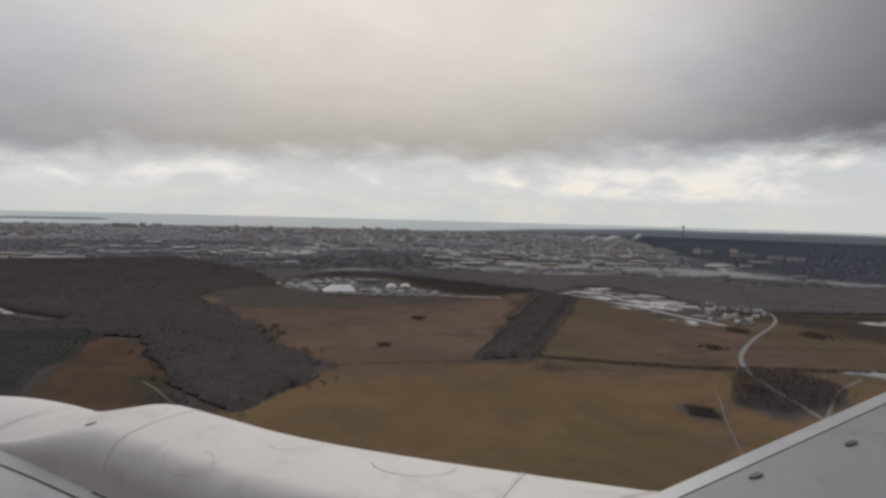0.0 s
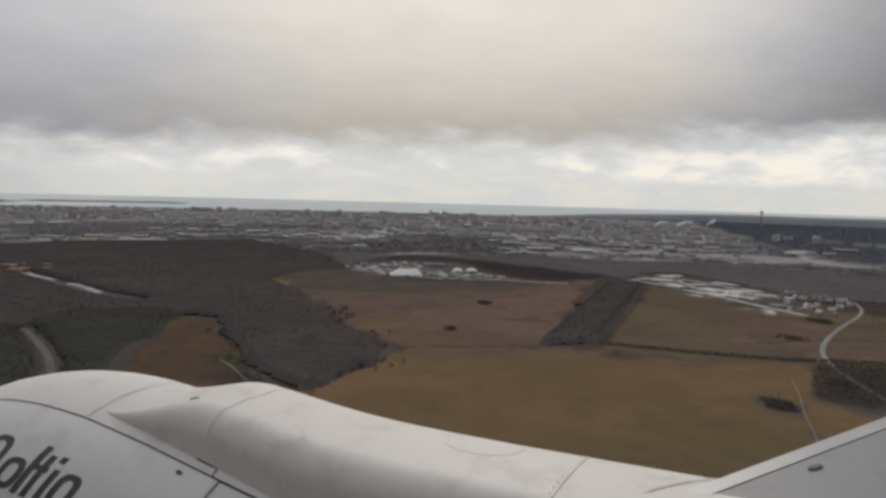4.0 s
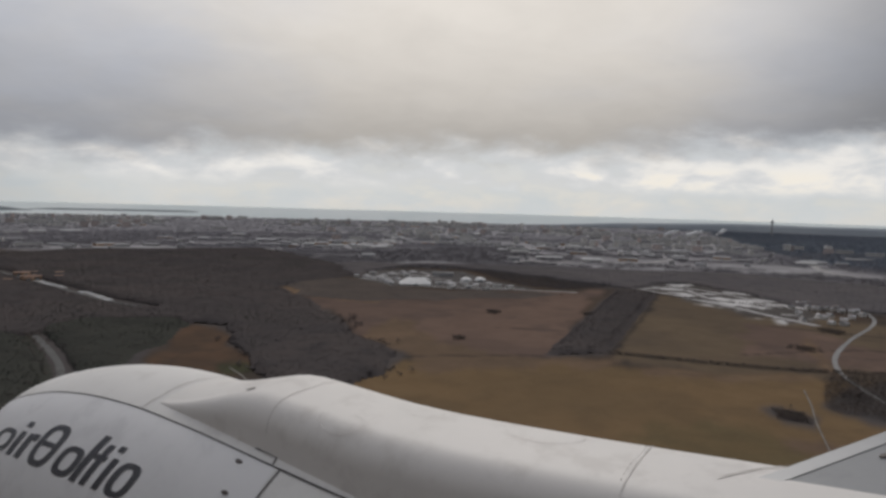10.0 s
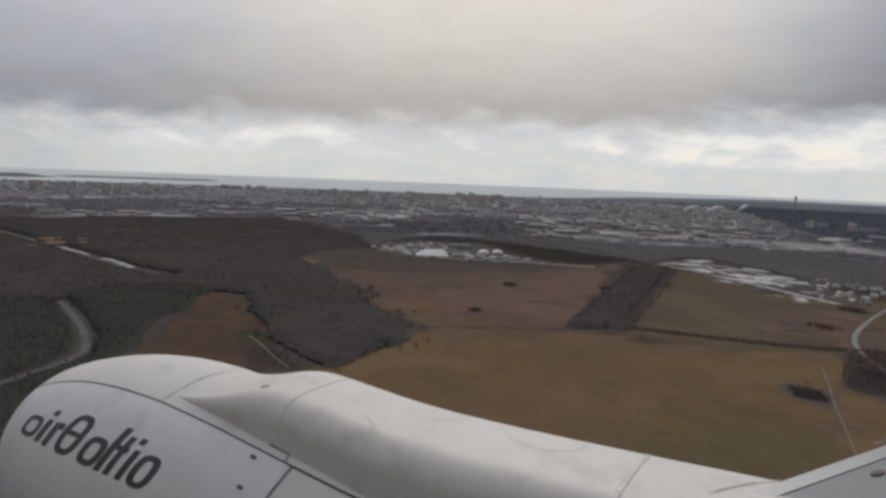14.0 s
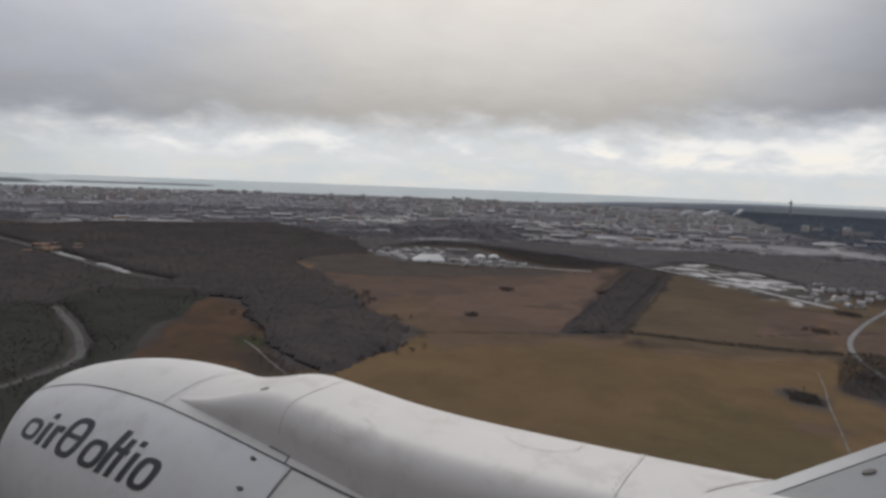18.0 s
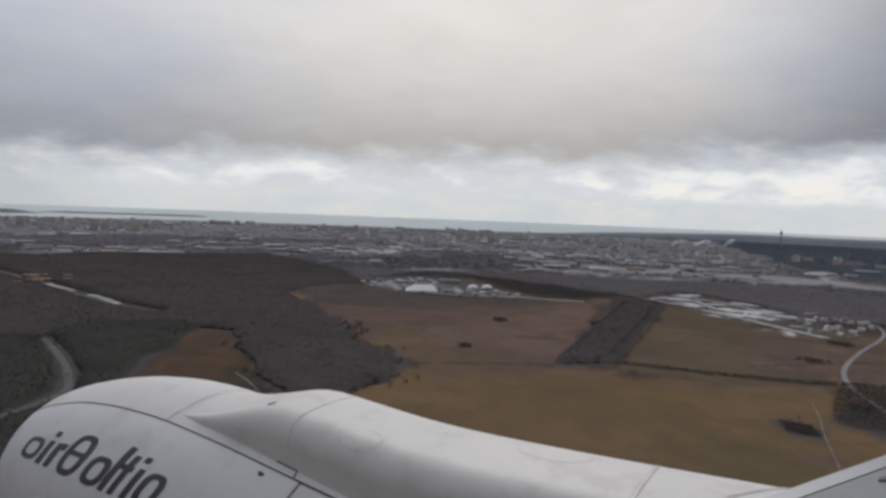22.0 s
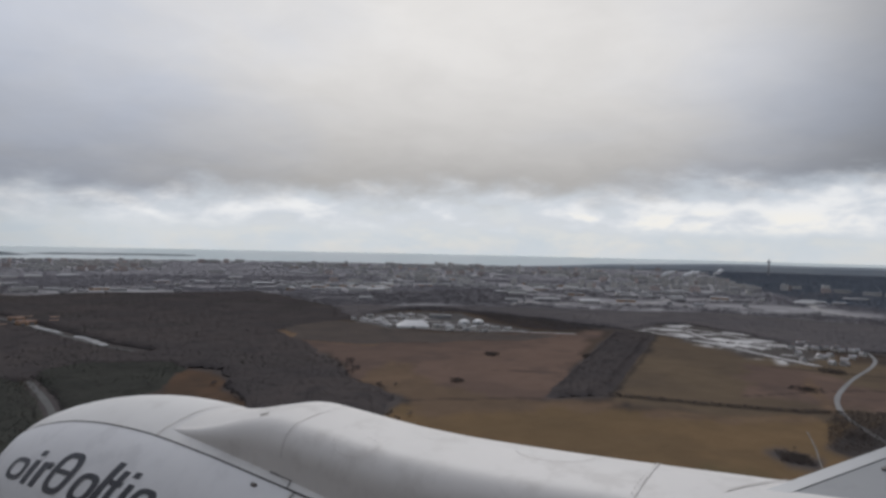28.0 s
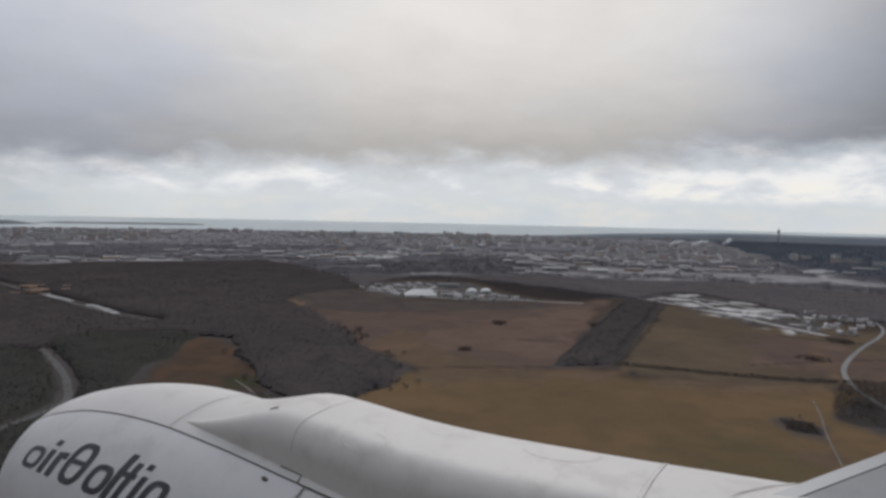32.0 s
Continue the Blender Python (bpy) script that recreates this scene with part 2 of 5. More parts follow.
M_FUSELAGE = material("fuselage_paint", (0.56, 0.555, 0.548), (0.52, 0.515, 0.508), 0.8, 0.45)
M_COWL = material("cool_white_cowl_paint", (0.76, 0.742, 0.722), (0.72, 0.703, 0.685), 1.3, 0.58, a2=(0.66, 0.64, 0.62), scale2=4.0, gloss=0.3)
M_DOOR = material("pale_grey_cowl_paint", (0.80, 0.792, 0.80), (0.765, 0.757, 0.765), 1.3, 0.55, a2=(0.71, 0.702, 0.71), scale2=4.0, gloss=0.35)
M_SEAM = material("grimy_seam", (0.50, 0.47, 0.445), (0.74, 0.715, 0.69), 7.0, 0.7, lo=0.40, hi=0.60)
M_DARKSEAM = material("black_seal", (0.055, 0.05, 0.05), (0.09, 0.08, 0.078), 4.0, 0.7)
M_MARK = material("dark_slate_paint", (0.055, 0.055, 0.065), (0.075, 0.075, 0.085), 6.0, 0.45)
M_WING = material("grey_wing_paint", (0.31, 0.315, 0.325), (0.28, 0.285, 0.295), 0.9, 0.45, a2=(0.24, 0.245, 0.255), scale2=4.0)
M_SLAT = material("bare_metal_slat", (0.50, 0.50, 0.505), (0.43, 0.43, 0.435), 1.5, 0.4, 0.15)
M_FIXING = material("dark_fixing", (0.12, 0.10, 0.09), (0.18, 0.16, 0.145), 9.0, 0.6)


def land_material():
    """Winter ground: cover colour, hazed far out, broken up by patches, tufts and furrows."""
    m = bpy.data.materials.new("winter_land")
    m.use_nodes = True
    n = Net(m.node_tree)
    p = n.node("ShaderNodeTexCoord").outputs["Object"]
    a = n.node("ShaderNodeAttribute")
    a.attribute_name = "cover"
    v = n.math("ADD", 0.72, n.math("MULTIPLY", n.noise(p, 0.035, 6.0, 0.62, 0.6), 0.36))
    v = n.math("ADD", v, n.math("MULTIPLY", n.noise(p, 0.28, 4.0, 0.65), 0.22))
    c = n.mix(1.0, a.outputs["Color"], n.xyz(v, v, v), "MULTIPLY")
    bs = n.node("ShaderNodeBsdfPrincipled")
    n.put(bs.inputs["Base Color"], c)
    bs.inputs["Roughness"].default_value = 0.95
    bs.inputs["Specular IOR Level"].default_value = 0.0
    k = n.node("ShaderNodeBump")
    k.inputs["Strength"].default_value = 0.5
    n.put(k.inputs["Height"], n.noise(p, 0.12, 5.0, 0.6))
    n.put(bs.inputs["Normal"], k.outputs[0])
    n.put(n.node("ShaderNodeOutputMaterial").inputs[0], bs.outputs[0])
    return m


M_LAND = land_material()


# ---- mesh helpers ----
def mesh_of(name, verts, faces, mat, smooth=False):
    me = bpy.data.meshes.new(name)
    me.from_pydata([tuple(v) for v in verts], [], faces)
    me.materials.append(mat)
    if smooth:
        me.polygons.foreach_set("use_smooth", [True] * len(me.polygons))
    me.update()
    return me


def part(name, me, parent=None, label=""):
    ob = new(name, me)
    if parent is not None:
        ob.parent = parent
    if label:
        tagged(ob, label)
    return ob


def soup(name, verts, tris, mat):
    """A mesh from arrays of corners and triangles."""
    me = bpy.data.meshes.new(name)
    me.vertices.add(len(verts))
    me.vertices.foreach_set("co", np.asarray(verts, np.float32).ravel())
    k = len(tris)
    me.loops.add(3 * k)
    me.loops.foreach_set("vertex_index", np.asarray(tris, np.int32).ravel())
    me.polygons.add(k)
    me.polygons.foreach_set("loop_start", np.arange(0, 3 * k, 3, dtype=np.int32))
    me.polygons.foreach_set("loop_total", np.full(k, 3, np.int32))
    me.materials.append(mat)
    me.update(calc_edges=True)
    return me


def loft(rings, closed=True, caps=True):
    """Faces between rings of equal count."""
    n = len(rings[0])
    verts = [v for r in rings for v in r]
    faces = []
    for i in range(len(rings) - 1):
        for j in range(n if closed else n - 1):
            a, b = i * n + j, i * n + (j + 1) % n
            faces.append((a, b, b + n, a + n))
    if caps and closed:
        faces.append(tuple(range(n))[::-1])
        faces.append(tuple(range((len(rings) - 1) * n, len(rings) * n)))
    return verts, faces


def box(x0, y0, z0, x1, y1, z1):
    v = [(x, y, z) for z in (z0, z1) for y in (y0, y1) for x in (x0, x1)]
    return v, [(0, 2, 3, 1), (4, 5, 7, 6), (0, 1, 5, 4), (2, 6, 7, 3), (1, 3, 7, 5), (0, 4, 6, 2)]


def join(pieces):
    verts, faces = [], []
    for v, f in pieces:
        k = len(verts)
        verts += v
        faces += [tuple(i + k for i in q) for q in f]
    return verts, faces


# ---- land ----
def height(x, y):
    """The plain rises gently towards the coast."""
    r = np.hypot(x, y)
    return 28.0 * np.clip((r - 2500.0) / 2200.0, 0, 1) ** 1.25


def land_sheet():
    radii = np.concatenate([np.linspace(0, 2500, 26)[1:], np.linspace(2500, 4700, 30)[1:]])
    n = 120
    verts, faces = [(0, 0, -0.6)], []
    for r in radii:
        for j in range(n):
            a = 2 * math.pi * j / n
            x, y = r * math.sin(a), r * math.cos(a)
            verts.append((x, y, float(height(x, y)) - 0.6))
    for j in range(n):
        faces.append((0, 1 + (j + 1) % n, 1 + j))
    for i in range(len(radii) - 1):
        for j in range(n):
            a, b = 1 + i * n + j, 1 + i * n + (j + 1) % n
            faces.append((a, b, b + n, a + n))
    return mesh_of("ground", verts, faces, M_EARTH, True)


tagged(new("ground", land_sheet()), "wide brown winter plain reaching to the coast", "ground", kind="structure")


SEA = [(4690, 22.0), (4720, 30.0), (4800, 60.0), (4880, 85.0), (4940, 99.0)]


def sea_level(r):
    return float(np.interp(r, [p[0] for p in SEA], [p[1] for p in SEA]))


def sea_ring():
    n, rings = 160, []
    for r, z in SEA:
        rings.append([(r * math.sin(2 * math.pi * j / n), r * math.cos(2 * math.pi * j / n), z) for j in range(n)])
    v, f = loft(rings, True, False)
    return mesh_of("water", v, f, M_SEA, True)


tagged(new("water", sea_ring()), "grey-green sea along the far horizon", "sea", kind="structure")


def headland(a0, a1, r, tall, mat, label, rise=5):
    """A long low bank on the far shore."""
    rings = []
    for i in range(121):
        t = i / 120
        a = a0 + (a1 - a0) * t
        k = min(1.0, rise * t, 8 * (1 - t))
        h = tall * k * k * (3 - 2 * k) * (0.88 + 0.12 * noise.noise(Vector((t * 9, 0, 4))))
        rings.append([((r + d) * math.sin(a), (r + d) * math.cos(a), sea_level(r + d) - 1.0 + k * h) for d, k in ((-14, 0), (-8, 0.8), (0, 1), (14, 0))])
    v, f = loft(rings, False)
    tagged(new("headland", mesh_of("headland", v, f, mat)), label, "headland", kind="structure")


headland(-0.56, -0.34, 4800, 9, M_HAZYSHORE, "low spit of land in the bay, greyed by haze")
headland(-0.95, -0.54, 4780, 24, M_HAZYSHORE, "low far shore, greyed by haze")
headland(0.04, 1.25, 4713, 64, M_HAZYWOOD, "long hazy wooded far shore", 3)


def inside(px, py, poly):
    hit = np.zeros(len(px), bool)
    for (x0, y0), (x1, y1) in zip(poly, poly[1:] + poly[:1]):
        cross = ((y0 > py) != (y1 > py))
        if y0 != y1:
            hit ^= cross & (px < (x1 - x0) * (py - y0) / (y1 - y0) + x0)
    return hit


def ragged(poly, step=10.0, amount=18.0):
    """Corners of a plan outline, refined and made uneven."""
    out = []
    for (x0, y0), (x1, y1) in zip(poly, poly[1:] + poly[:1]):
        k = max(1, int(math.hypot(x1 - x0, y1 - y0) / step))
        for i in range(k):
            x, y = x0 + (x1 - x0) * i / k, y0 + (y1 - y0) * i / k
            d = noise.noise_vector(Vector((x / 75, y / 75, 3.3))) * amount + noise.noise_vector(Vector((x / 24, y / 24, 7.1))) * amount * 0.45
            out.append((x + d.x, y + d.y))
    return out


def sheet(name, poly, mat, lift, label, category, amount=18.0, step=10.0):
    pts = ragged(poly, step, amount) if amount else poly
    bm = bmesh.new()
    vs = [bm.verts.new((x, y, float(height(x, y)) + lift)) for x, y in pts]
    bm.faces.new(vs)
    bmesh.ops.triangulate(bm, faces=bm.faces[:])
    me = bpy.data.meshes.new(name)
    bm.to_mesh(me)
    bm.free()
    me.materials.append(mat)
    ob = new(name, me)
    for p in me.polygons:
        if p.normal.z < 0:
            p.flip()
    return tagged(ob, label, category, kind="structure")


def ribbon(name, line, width, mat, lift, label, category):
    """A road or track along a line, smoothed."""
    pts = []
    L = [line[0], *line, line[-1]]
    for i in range(1, len(L) - 2):
        p0, p1, p2, p3 = (Vector(q) for q in L[i - 1:i + 3])
        for k in range(10):
            t = k / 10
            pts.append(0.5 * (2 * p1 + (p2 - p0) * t + (2 * p0 - 5 * p1 + 4 * p2 - p3) * t * t + (3 * p1 - p0 - 3 * p2 + p3) * t ** 3))
    pts.append(Vector(line[-1]))
    verts, faces = [], []
    for i, p in enumerate(pts):
        d = (pts[min(i + 1, len(pts) - 1)] - pts[max(i - 1, 0)]).normalized()
        s = Vector((-d.y, d.x)) * width / 2 * (1 + 0.15 * noise.noise(Vector((p.x / 30, p.y / 30, 0))))
        z = float(height(p.x, p.y)) + lift
        verts += [(p.x - s.x, p.y - s.y, z), (p.x + s.x, p.y + s.y, z)]
        if i:
            faces.append((2 * i - 2, 2 * i, 2 * i + 1, 2 * i - 1))
    me = mesh_of(name, verts, faces, mat)
    for q in me.polygons:
        if q.normal.z < 0:
            q.flip()
    return tagged(new(name, me), label, category, kind="structure")


FOREST = [(-1500, 1500), (-1070, 1600), (-990, 1832), (-790, 1912), (-542, 2050), (-253, 1614), (-169, 1374), (-281, 1159), (-178, 975),
          (-107, 765), (-34, 656), (-41, 607), (-94, 493), (-141, 538), (-195, 662), (-257, 780), (-330, 799), (-414, 774), (-430, 690), (-700, 640), (-1300, 800)]
BELT = [(-253, 1614), (-205, 1662), (-91, 1648), (22, 1683), (164, 1677), (309, 1688), (439, 1636), (582, 1646), (713, 1626), (812, 1550), (895, 1468), (940, 1407), (1600, 1500), (1500, 900), (690, 1035), (540, 1085), (420, 1210), (309, 1310), (240, 1420),
        (140, 1500), (20, 1620), (-80, 1600), (-180, 1390)]
STRIP = [(324, 1222), (398, 1205), (178, 686), (107, 668)]
CLEARING = [(-300, 790), (-257, 780), (-195, 662), (-172, 572), (-140, 500), (-120, 430), (-170, 370), (-235, 410), (-262, 520), (-285, 640)]

TABLES = {}


def lattice(x, y, seed):
    """Smooth random values between 0 and 1 on a plan."""
    if seed not in TABLES:
        TABLES[seed] = np.random.default_rng(seed).random(65536)
    table = TABLES[seed]
    ix, iy = np.floor(x).astype(np.int64), np.floor(y).astype(np.int64)
    fx, fy = x - ix, y - iy
    fx, fy = fx * fx * (3 - 2 * fx), fy * fy * (3 - 2 * fy)

    def at(i, j):
        return table[(i * 374761393 + j * 668265263 + (i ^ j) * 97) & 65535]

    return (at(ix, iy) * (1 - fx) + at(ix + 1, iy) * fx) * (1 - fy) + (at(ix, iy + 1) * (1 - fx) + at(ix + 1, iy + 1) * fx) * fy


def fbm(x, y, seed, octaves=4):
    total, gain = 0.0, 0.5
    for k in range(octaves):
        total = total + gain * lattice(x * 2 ** k + 17.3 * k, y * 2 ** k - 9.1 * k, seed + k)
        gain *= 0.55
    return total / (0.5 * (1 - 0.55 ** octaves) / 0.45)


def smooth(v, lo, hi):
    t = np.clip((v - lo) / (hi - lo), 0, 1)
    return t * t * (3 - 2 * t)


def polar(*pairs):
    """Plan places from bearings in degrees and distances."""
    return [(r * math.sin(radians(a)), r * math.cos(radians(a))) for a, r in pairs]


def off_line(x, y, line):
    """Distance from a plan line."""
    d = np.full(x.shape, 1e9)
    for (x0, y0), (x1, y1) in zip(line, line[1:]):
        dx, dy = x1 - x0, y1 - y0
        t = np.clip(((x - x0) * dx + (y - y0) * dy) / (dx * dx + dy * dy), 0, 1)
        d = np.minimum(d, np.hypot(x - x0 - t * dx, y - y0 - t * dy))
    return d


ROAD_LEFT = [(-1150, 1240), (-820, 1000), (-566, 841), (-457, 735), (-362, 621), (-315, 553), (-290, 495), (-310, 395)]
SIDING = [(-1000, 1400), (-800, 1235), (-661, 1114), (-550, 1014), (-474, 949), (-400, 900)]
TRACKLINE = [(316, 562), (296, 514), (277, 474), (252, 414), (232, 368), (208, 318)]
LEFTWOOD = [(-440, 740), (-425, 805), (-300, 825), (-288, 640), (-265, 520), (-238, 410), (-200, 320), (-560, 250), (-1100, 560), (-1300, 860), (-700, 700)]
SITE = polar((16.6, 1335), (18.5, 1440), (21, 1470), (25, 1350), (29, 1215), (31, 1090), (29, 1010), (25, 1090), (20.5, 1215))
COPSE = polar((30.2, 610), (31.0, 680), (33.0, 725), (35.5, 740), (38.0, 730), (38.8, 660), (37.0, 605), (34.5, 570), (32.0, 575))
# land covers: name, label, outline, unevenness of the edge, three colours, length of the patches
OLIVE = ((0.186, 0.127, 0.074), (0.164, 0.115, 0.069), (0.144, 0.103, 0.064))
RUST = ((0.170, 0.119, 0.096), (0.142, 0.102, 0.085), (0.110, 0.084, 0.074))
BROWN = ((0.148, 0.113, 0.080), (0.128, 0.099, 0.073), (0.106, 0.085, 0.067))
DARK = ((0.092, 0.083, 0.082), (0.104, 0.091, 0.087), (0.086, 0.079, 0.079))
SANDY = ((0.196, 0.136, 0.092), (0.156, 0.110, 0.080), (0.120, 0.088, 0.068))
RUSSET = ((0.120, 0.080, 0.057), (0.095, 0.068, 0.052), (0.072, 0.057, 0.048))
GREENISH = ((0.070, 0.074, 0.045), (0.058, 0.060, 0.042), (0.070, 0.060, 0.046))
FADED = ((0.172, 0.120, 0.084), (0.152, 0.109, 0.078), (0.132, 0.098, 0.072))
MOSSY = ((0.140, 0.108, 0.064), (0.154, 0.113, 0.066), (0.126, 0.098, 0.060))
COVERS = [
    ("field", "wide brown pasture beyond the meadow", polar((13, 560), (22, 640), (36, 820), (52, 900), (52, 330), (30, 180), (12, 260)), 40, BROWN, 120),
    ("field", "rust-brown rough pasture beside the road", polar((27, 460), (33, 700), (42, 760), (50, 620), (44, 300), (30, 260)), 40, RUST, 90),
    ("field", "olive-brown winter meadow", [(-71, 583), (-22, 656), (103, 658), (279, 621), (420, 615), (560, 480), (460, 250), (250, 200), (60, 260), (-25, 375), (-79, 414), (-127, 471), (-96, 500)], 30, OLIVE, 110),
    ("field", "rust-brown moor beside the wood", [(-281, 1159), (-135, 1099), (315, 1245), (111, 673), (-22, 656), (-111, 801), (-172, 949)], 40, RUST, 130),
    ("field", "brown moor with faint bands", [(379, 1180), (544, 1046), (640, 900), (640, 640), (420, 615), (279, 621), (176, 681)], 34, BROWN, 130),
    ("field", "rust-brown part of the moor", [(330, 700), (400, 900), (480, 860), (520, 700), (440, 640)], 40, RUST, 100),
    ("field", "tongue of the meadow reaching into the moor", [(-71, 891), (-15, 815), (29, 690), (103, 667), (175, 676), (181, 656), (97, 623), (-11, 611), (-46, 654), (-84, 805)], 44, FADED, 80),
    ("field", "russet clearing at the edge of the wood", CLEARING, 34, RUSSET, 70),
    ("ground", "dark floor of the wood", FOREST, 24, DARK, 90),
    ("ground", "dark floor of the wood by the bending road", LEFTWOOD, 30, DARK, 80),
    ("ground", "dark floor of the far wood", BELT, 30, DARK, 110),
    ("ground", "dark floor of the plantation", STRIP, 8, DARK, 60),
    ("ground", "dark floor of the copse by the road", COPSE, 30, DARK, 60),
    ("field", "sandy russet strip across the moor", [(440, 789), (459, 808), (417, 710), (382, 621), (366, 613), (393, 681)], 14, SANDY, 40),
    ("field", "bleached grass beside the hedge", [(203, 635), (277, 614), (341, 615), (337, 604), (263, 594), (196, 612)], 18, SANDY, 40),
    ("field", "dull green grass by the wood's corner", [(-207, 598), (-177, 601), (-157, 570), (-185, 563)], 10, GREENISH, 30),
    ("field", "sandy strip at the edge of the wood", [(-267, 1162), (-192, 1162), (-83, 1041), (-87, 992), (-163, 1039), (-234, 1078)], 22, SANDY, 60),
    ("field", "dark green verges beside the road", [(-520, 800), (-430, 700), (-345, 560), (-300, 440), (-340, 420), (-430, 560), (-560, 700)], 24, GREENISH, 60),
    ("ground", "dark scrubby ground beside the meadow track", [(252, 512), (268, 520), (284, 486), (270, 456), (252, 472)], 14, DARK, 20),
    ("field", "greener part of the meadow", [(20, 300), (70, 380), (150, 440), (225, 455), (262, 400), (230, 330), (150, 270), (80, 250)], 60, MOSSY, 60),
    ("field", "sandy spot in the rough pasture", polar((28.0, 492), (31, 503), (33, 500), (31.5, 480), (29, 472)), 14, SANDY, 30),
    ("building_site", "bare building site under thin broken snow", SITE, 50, ((0.105, 0.095, 0.090), (0.085, 0.076, 0.072), (0.13, 0.12, 0.115)), 60),
]
# dark ditches and field edges: line, half width
DITCHES = [([(176, 690), (265, 656), (339, 634), (425, 625), (560, 600)], 4.5), ([(398, 1205), (290, 930), (182, 690)], 3.0), ([(-30, 650), (40, 662), (107, 670)], 3.0),
           ([(330, 700), (470, 740), (640, 720)], 3.0), ([(60, 830), (170, 800), (230, 850)], 2.5), ([(430, 900), (560, 820), (660, 800)], 3.5)]


def quarter(a, r):
    """Pattern of the town: low values are wooded belts, high ones built up; a is the bearing in radians."""
    return fbm(np.asarray(a) * 6.5, np.asarray(r) / 170.0, 31, 5)


def wild_side(a, r):
    """True in the great wood that bounds the town on one side."""
    return r > np.interp(a, [0.36, 0.42, 0.50, 0.62, 0.80, 1.05], [5000, 3300, 2500, 2050, 1950, 1950])


def land_cover():
    """One sheet of land in a fan, finest near the eye, with soft-edged covers; each cover is an object of its own."""
    bearings = np.radians(np.arange(-56, 60.01, 0.16))
    reach = np.exp(np.linspace(math.log(130), math.log(4672), 290))
    A, Rr = np.meshgrid(bearings, reach, indexing="ij")
    X, Y = Rr * np.sin(A), Rr * np.cos(A)
    na, nr = A.shape
    Z = height(X, Y) + 0.05
    # wild ground, and further out the streaky ground of the town
    n1, n2 = fbm(X / 90, Y / 90, 3), fbm(X / 26, Y / 26, 9)
    col = np.zeros((na, nr, 3))

    def tint(tones, size, seed):
        u, v = smooth(fbm(X / size, Y / size, seed), 0.36, 0.64)[..., None], smooth(fbm(X / size * 2.9, Y / size * 2.9, seed + 5), 0.48, 0.72)[..., None]
        t0, t1, t2 = (np.array(t) for t in tones)
        return (t0 * (1 - u) + t1 * u) * (1 - 0.6 * v) + t2 * 0.6 * v

    col[:] = tint(((0.074, 0.061, 0.053), (0.092, 0.070, 0.056), (0.058, 0.050, 0.047)), 140, 21)
    edge = np.interp(np.degrees(A), [-56, -46, -26, -12, 9.5, 26, 43, 53, 60], [2600, 2370, 1960, 1594, 1560, 1640, 1900, 2600, 3200])
    inner = smooth(Rr + 160 * (n1 - 0.5), edge - 60, edge + 120)
    streak = quarter(A, Rr)
    thin = fbm(A * 34.0, Rr / 42.0, 41, 4)
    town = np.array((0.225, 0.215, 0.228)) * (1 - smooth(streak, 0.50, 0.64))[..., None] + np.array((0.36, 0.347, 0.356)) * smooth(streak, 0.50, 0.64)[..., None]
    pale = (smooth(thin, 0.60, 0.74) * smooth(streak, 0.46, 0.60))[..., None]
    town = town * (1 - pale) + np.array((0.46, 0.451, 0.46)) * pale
    # painted haze: the ground gets paler with distance, and bluish under the great wood
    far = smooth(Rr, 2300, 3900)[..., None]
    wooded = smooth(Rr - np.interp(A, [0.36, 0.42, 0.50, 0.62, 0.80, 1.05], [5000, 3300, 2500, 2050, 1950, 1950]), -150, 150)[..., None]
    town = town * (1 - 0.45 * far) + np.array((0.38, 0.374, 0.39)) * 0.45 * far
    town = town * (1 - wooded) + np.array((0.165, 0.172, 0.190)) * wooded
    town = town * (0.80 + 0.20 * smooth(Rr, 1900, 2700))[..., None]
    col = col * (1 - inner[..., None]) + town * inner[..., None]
    owner = np.where(inner > 0.5, 1, 0)
    names = [("ground", "brown winter ground with rough grass"), ("ground", "grey streaked ground between the town's blocks")]
    wx, wy = fbm(X / 85, Y / 85, 51) - 0.5, fbm(X / 85, Y / 85, 61) - 0.5
    vx, vy = fbm(X / 22, Y / 22, 71, 3) - 0.5, fbm(X / 22, Y / 22, 81, 3) - 0.5
    for k, (name, label, outline, uneven, tones, size) in enumerate(COVERS):
        m = inside((X + uneven * (2 * wx + 0.8 * vx)).ravel(), (Y + uneven * (2 * wy + 0.8 * vy)).ravel(), outline).reshape(na, nr).astype(float)
        for turn in range(2):
            m[1:-1] = (m[:-2] + 2 * m[1:-1] + m[2:]) / 4
            m[:, 1:-1] = (m[:, :-2] + 2 * m[:, 1:-1] + m[:, 2:]) / 4
        c = tint(tones, size, 100 + 7 * k)
        if name == "building_site":
            lines = fbm(A * 26.0, Rr / 34.0, 17, 4)
            snow = smooth(lines, 0.48, 0.60)[..., None]
            c = c * (1 - snow) + np.array((0.58, 0.565, 0.56)) * snow
        col = col * (1 - m[..., None]) + c * m[..., None]
        owner[m > 0.5] = k + 2
        names.append((name, label))
    for line, half in DITCHES:
        d = off_line(X + 8 * vx, Y + 8 * vy, line) + 6 * (n2 - 0.5)
        k = (0.6 * smooth(d, half * 2.0, half * 0.3))[..., None]
        col = col * (1 - k) + np.array((0.052, 0.046, 0.044)) * k
    P3 = np.stack([X, Y, Z], -1).reshape(-1, 3)
    rgba = np.concatenate([col.reshape(-1, 3), np.ones((na * nr, 1))], 1)
    q = (np.arange(na - 1)[:, None] * nr + np.arange(nr - 1)[None]).ravel()
    quad = np.stack([q, q + 1, q + nr + 1, q + nr], -1)
    which = owner[:-1, :-1].ravel()
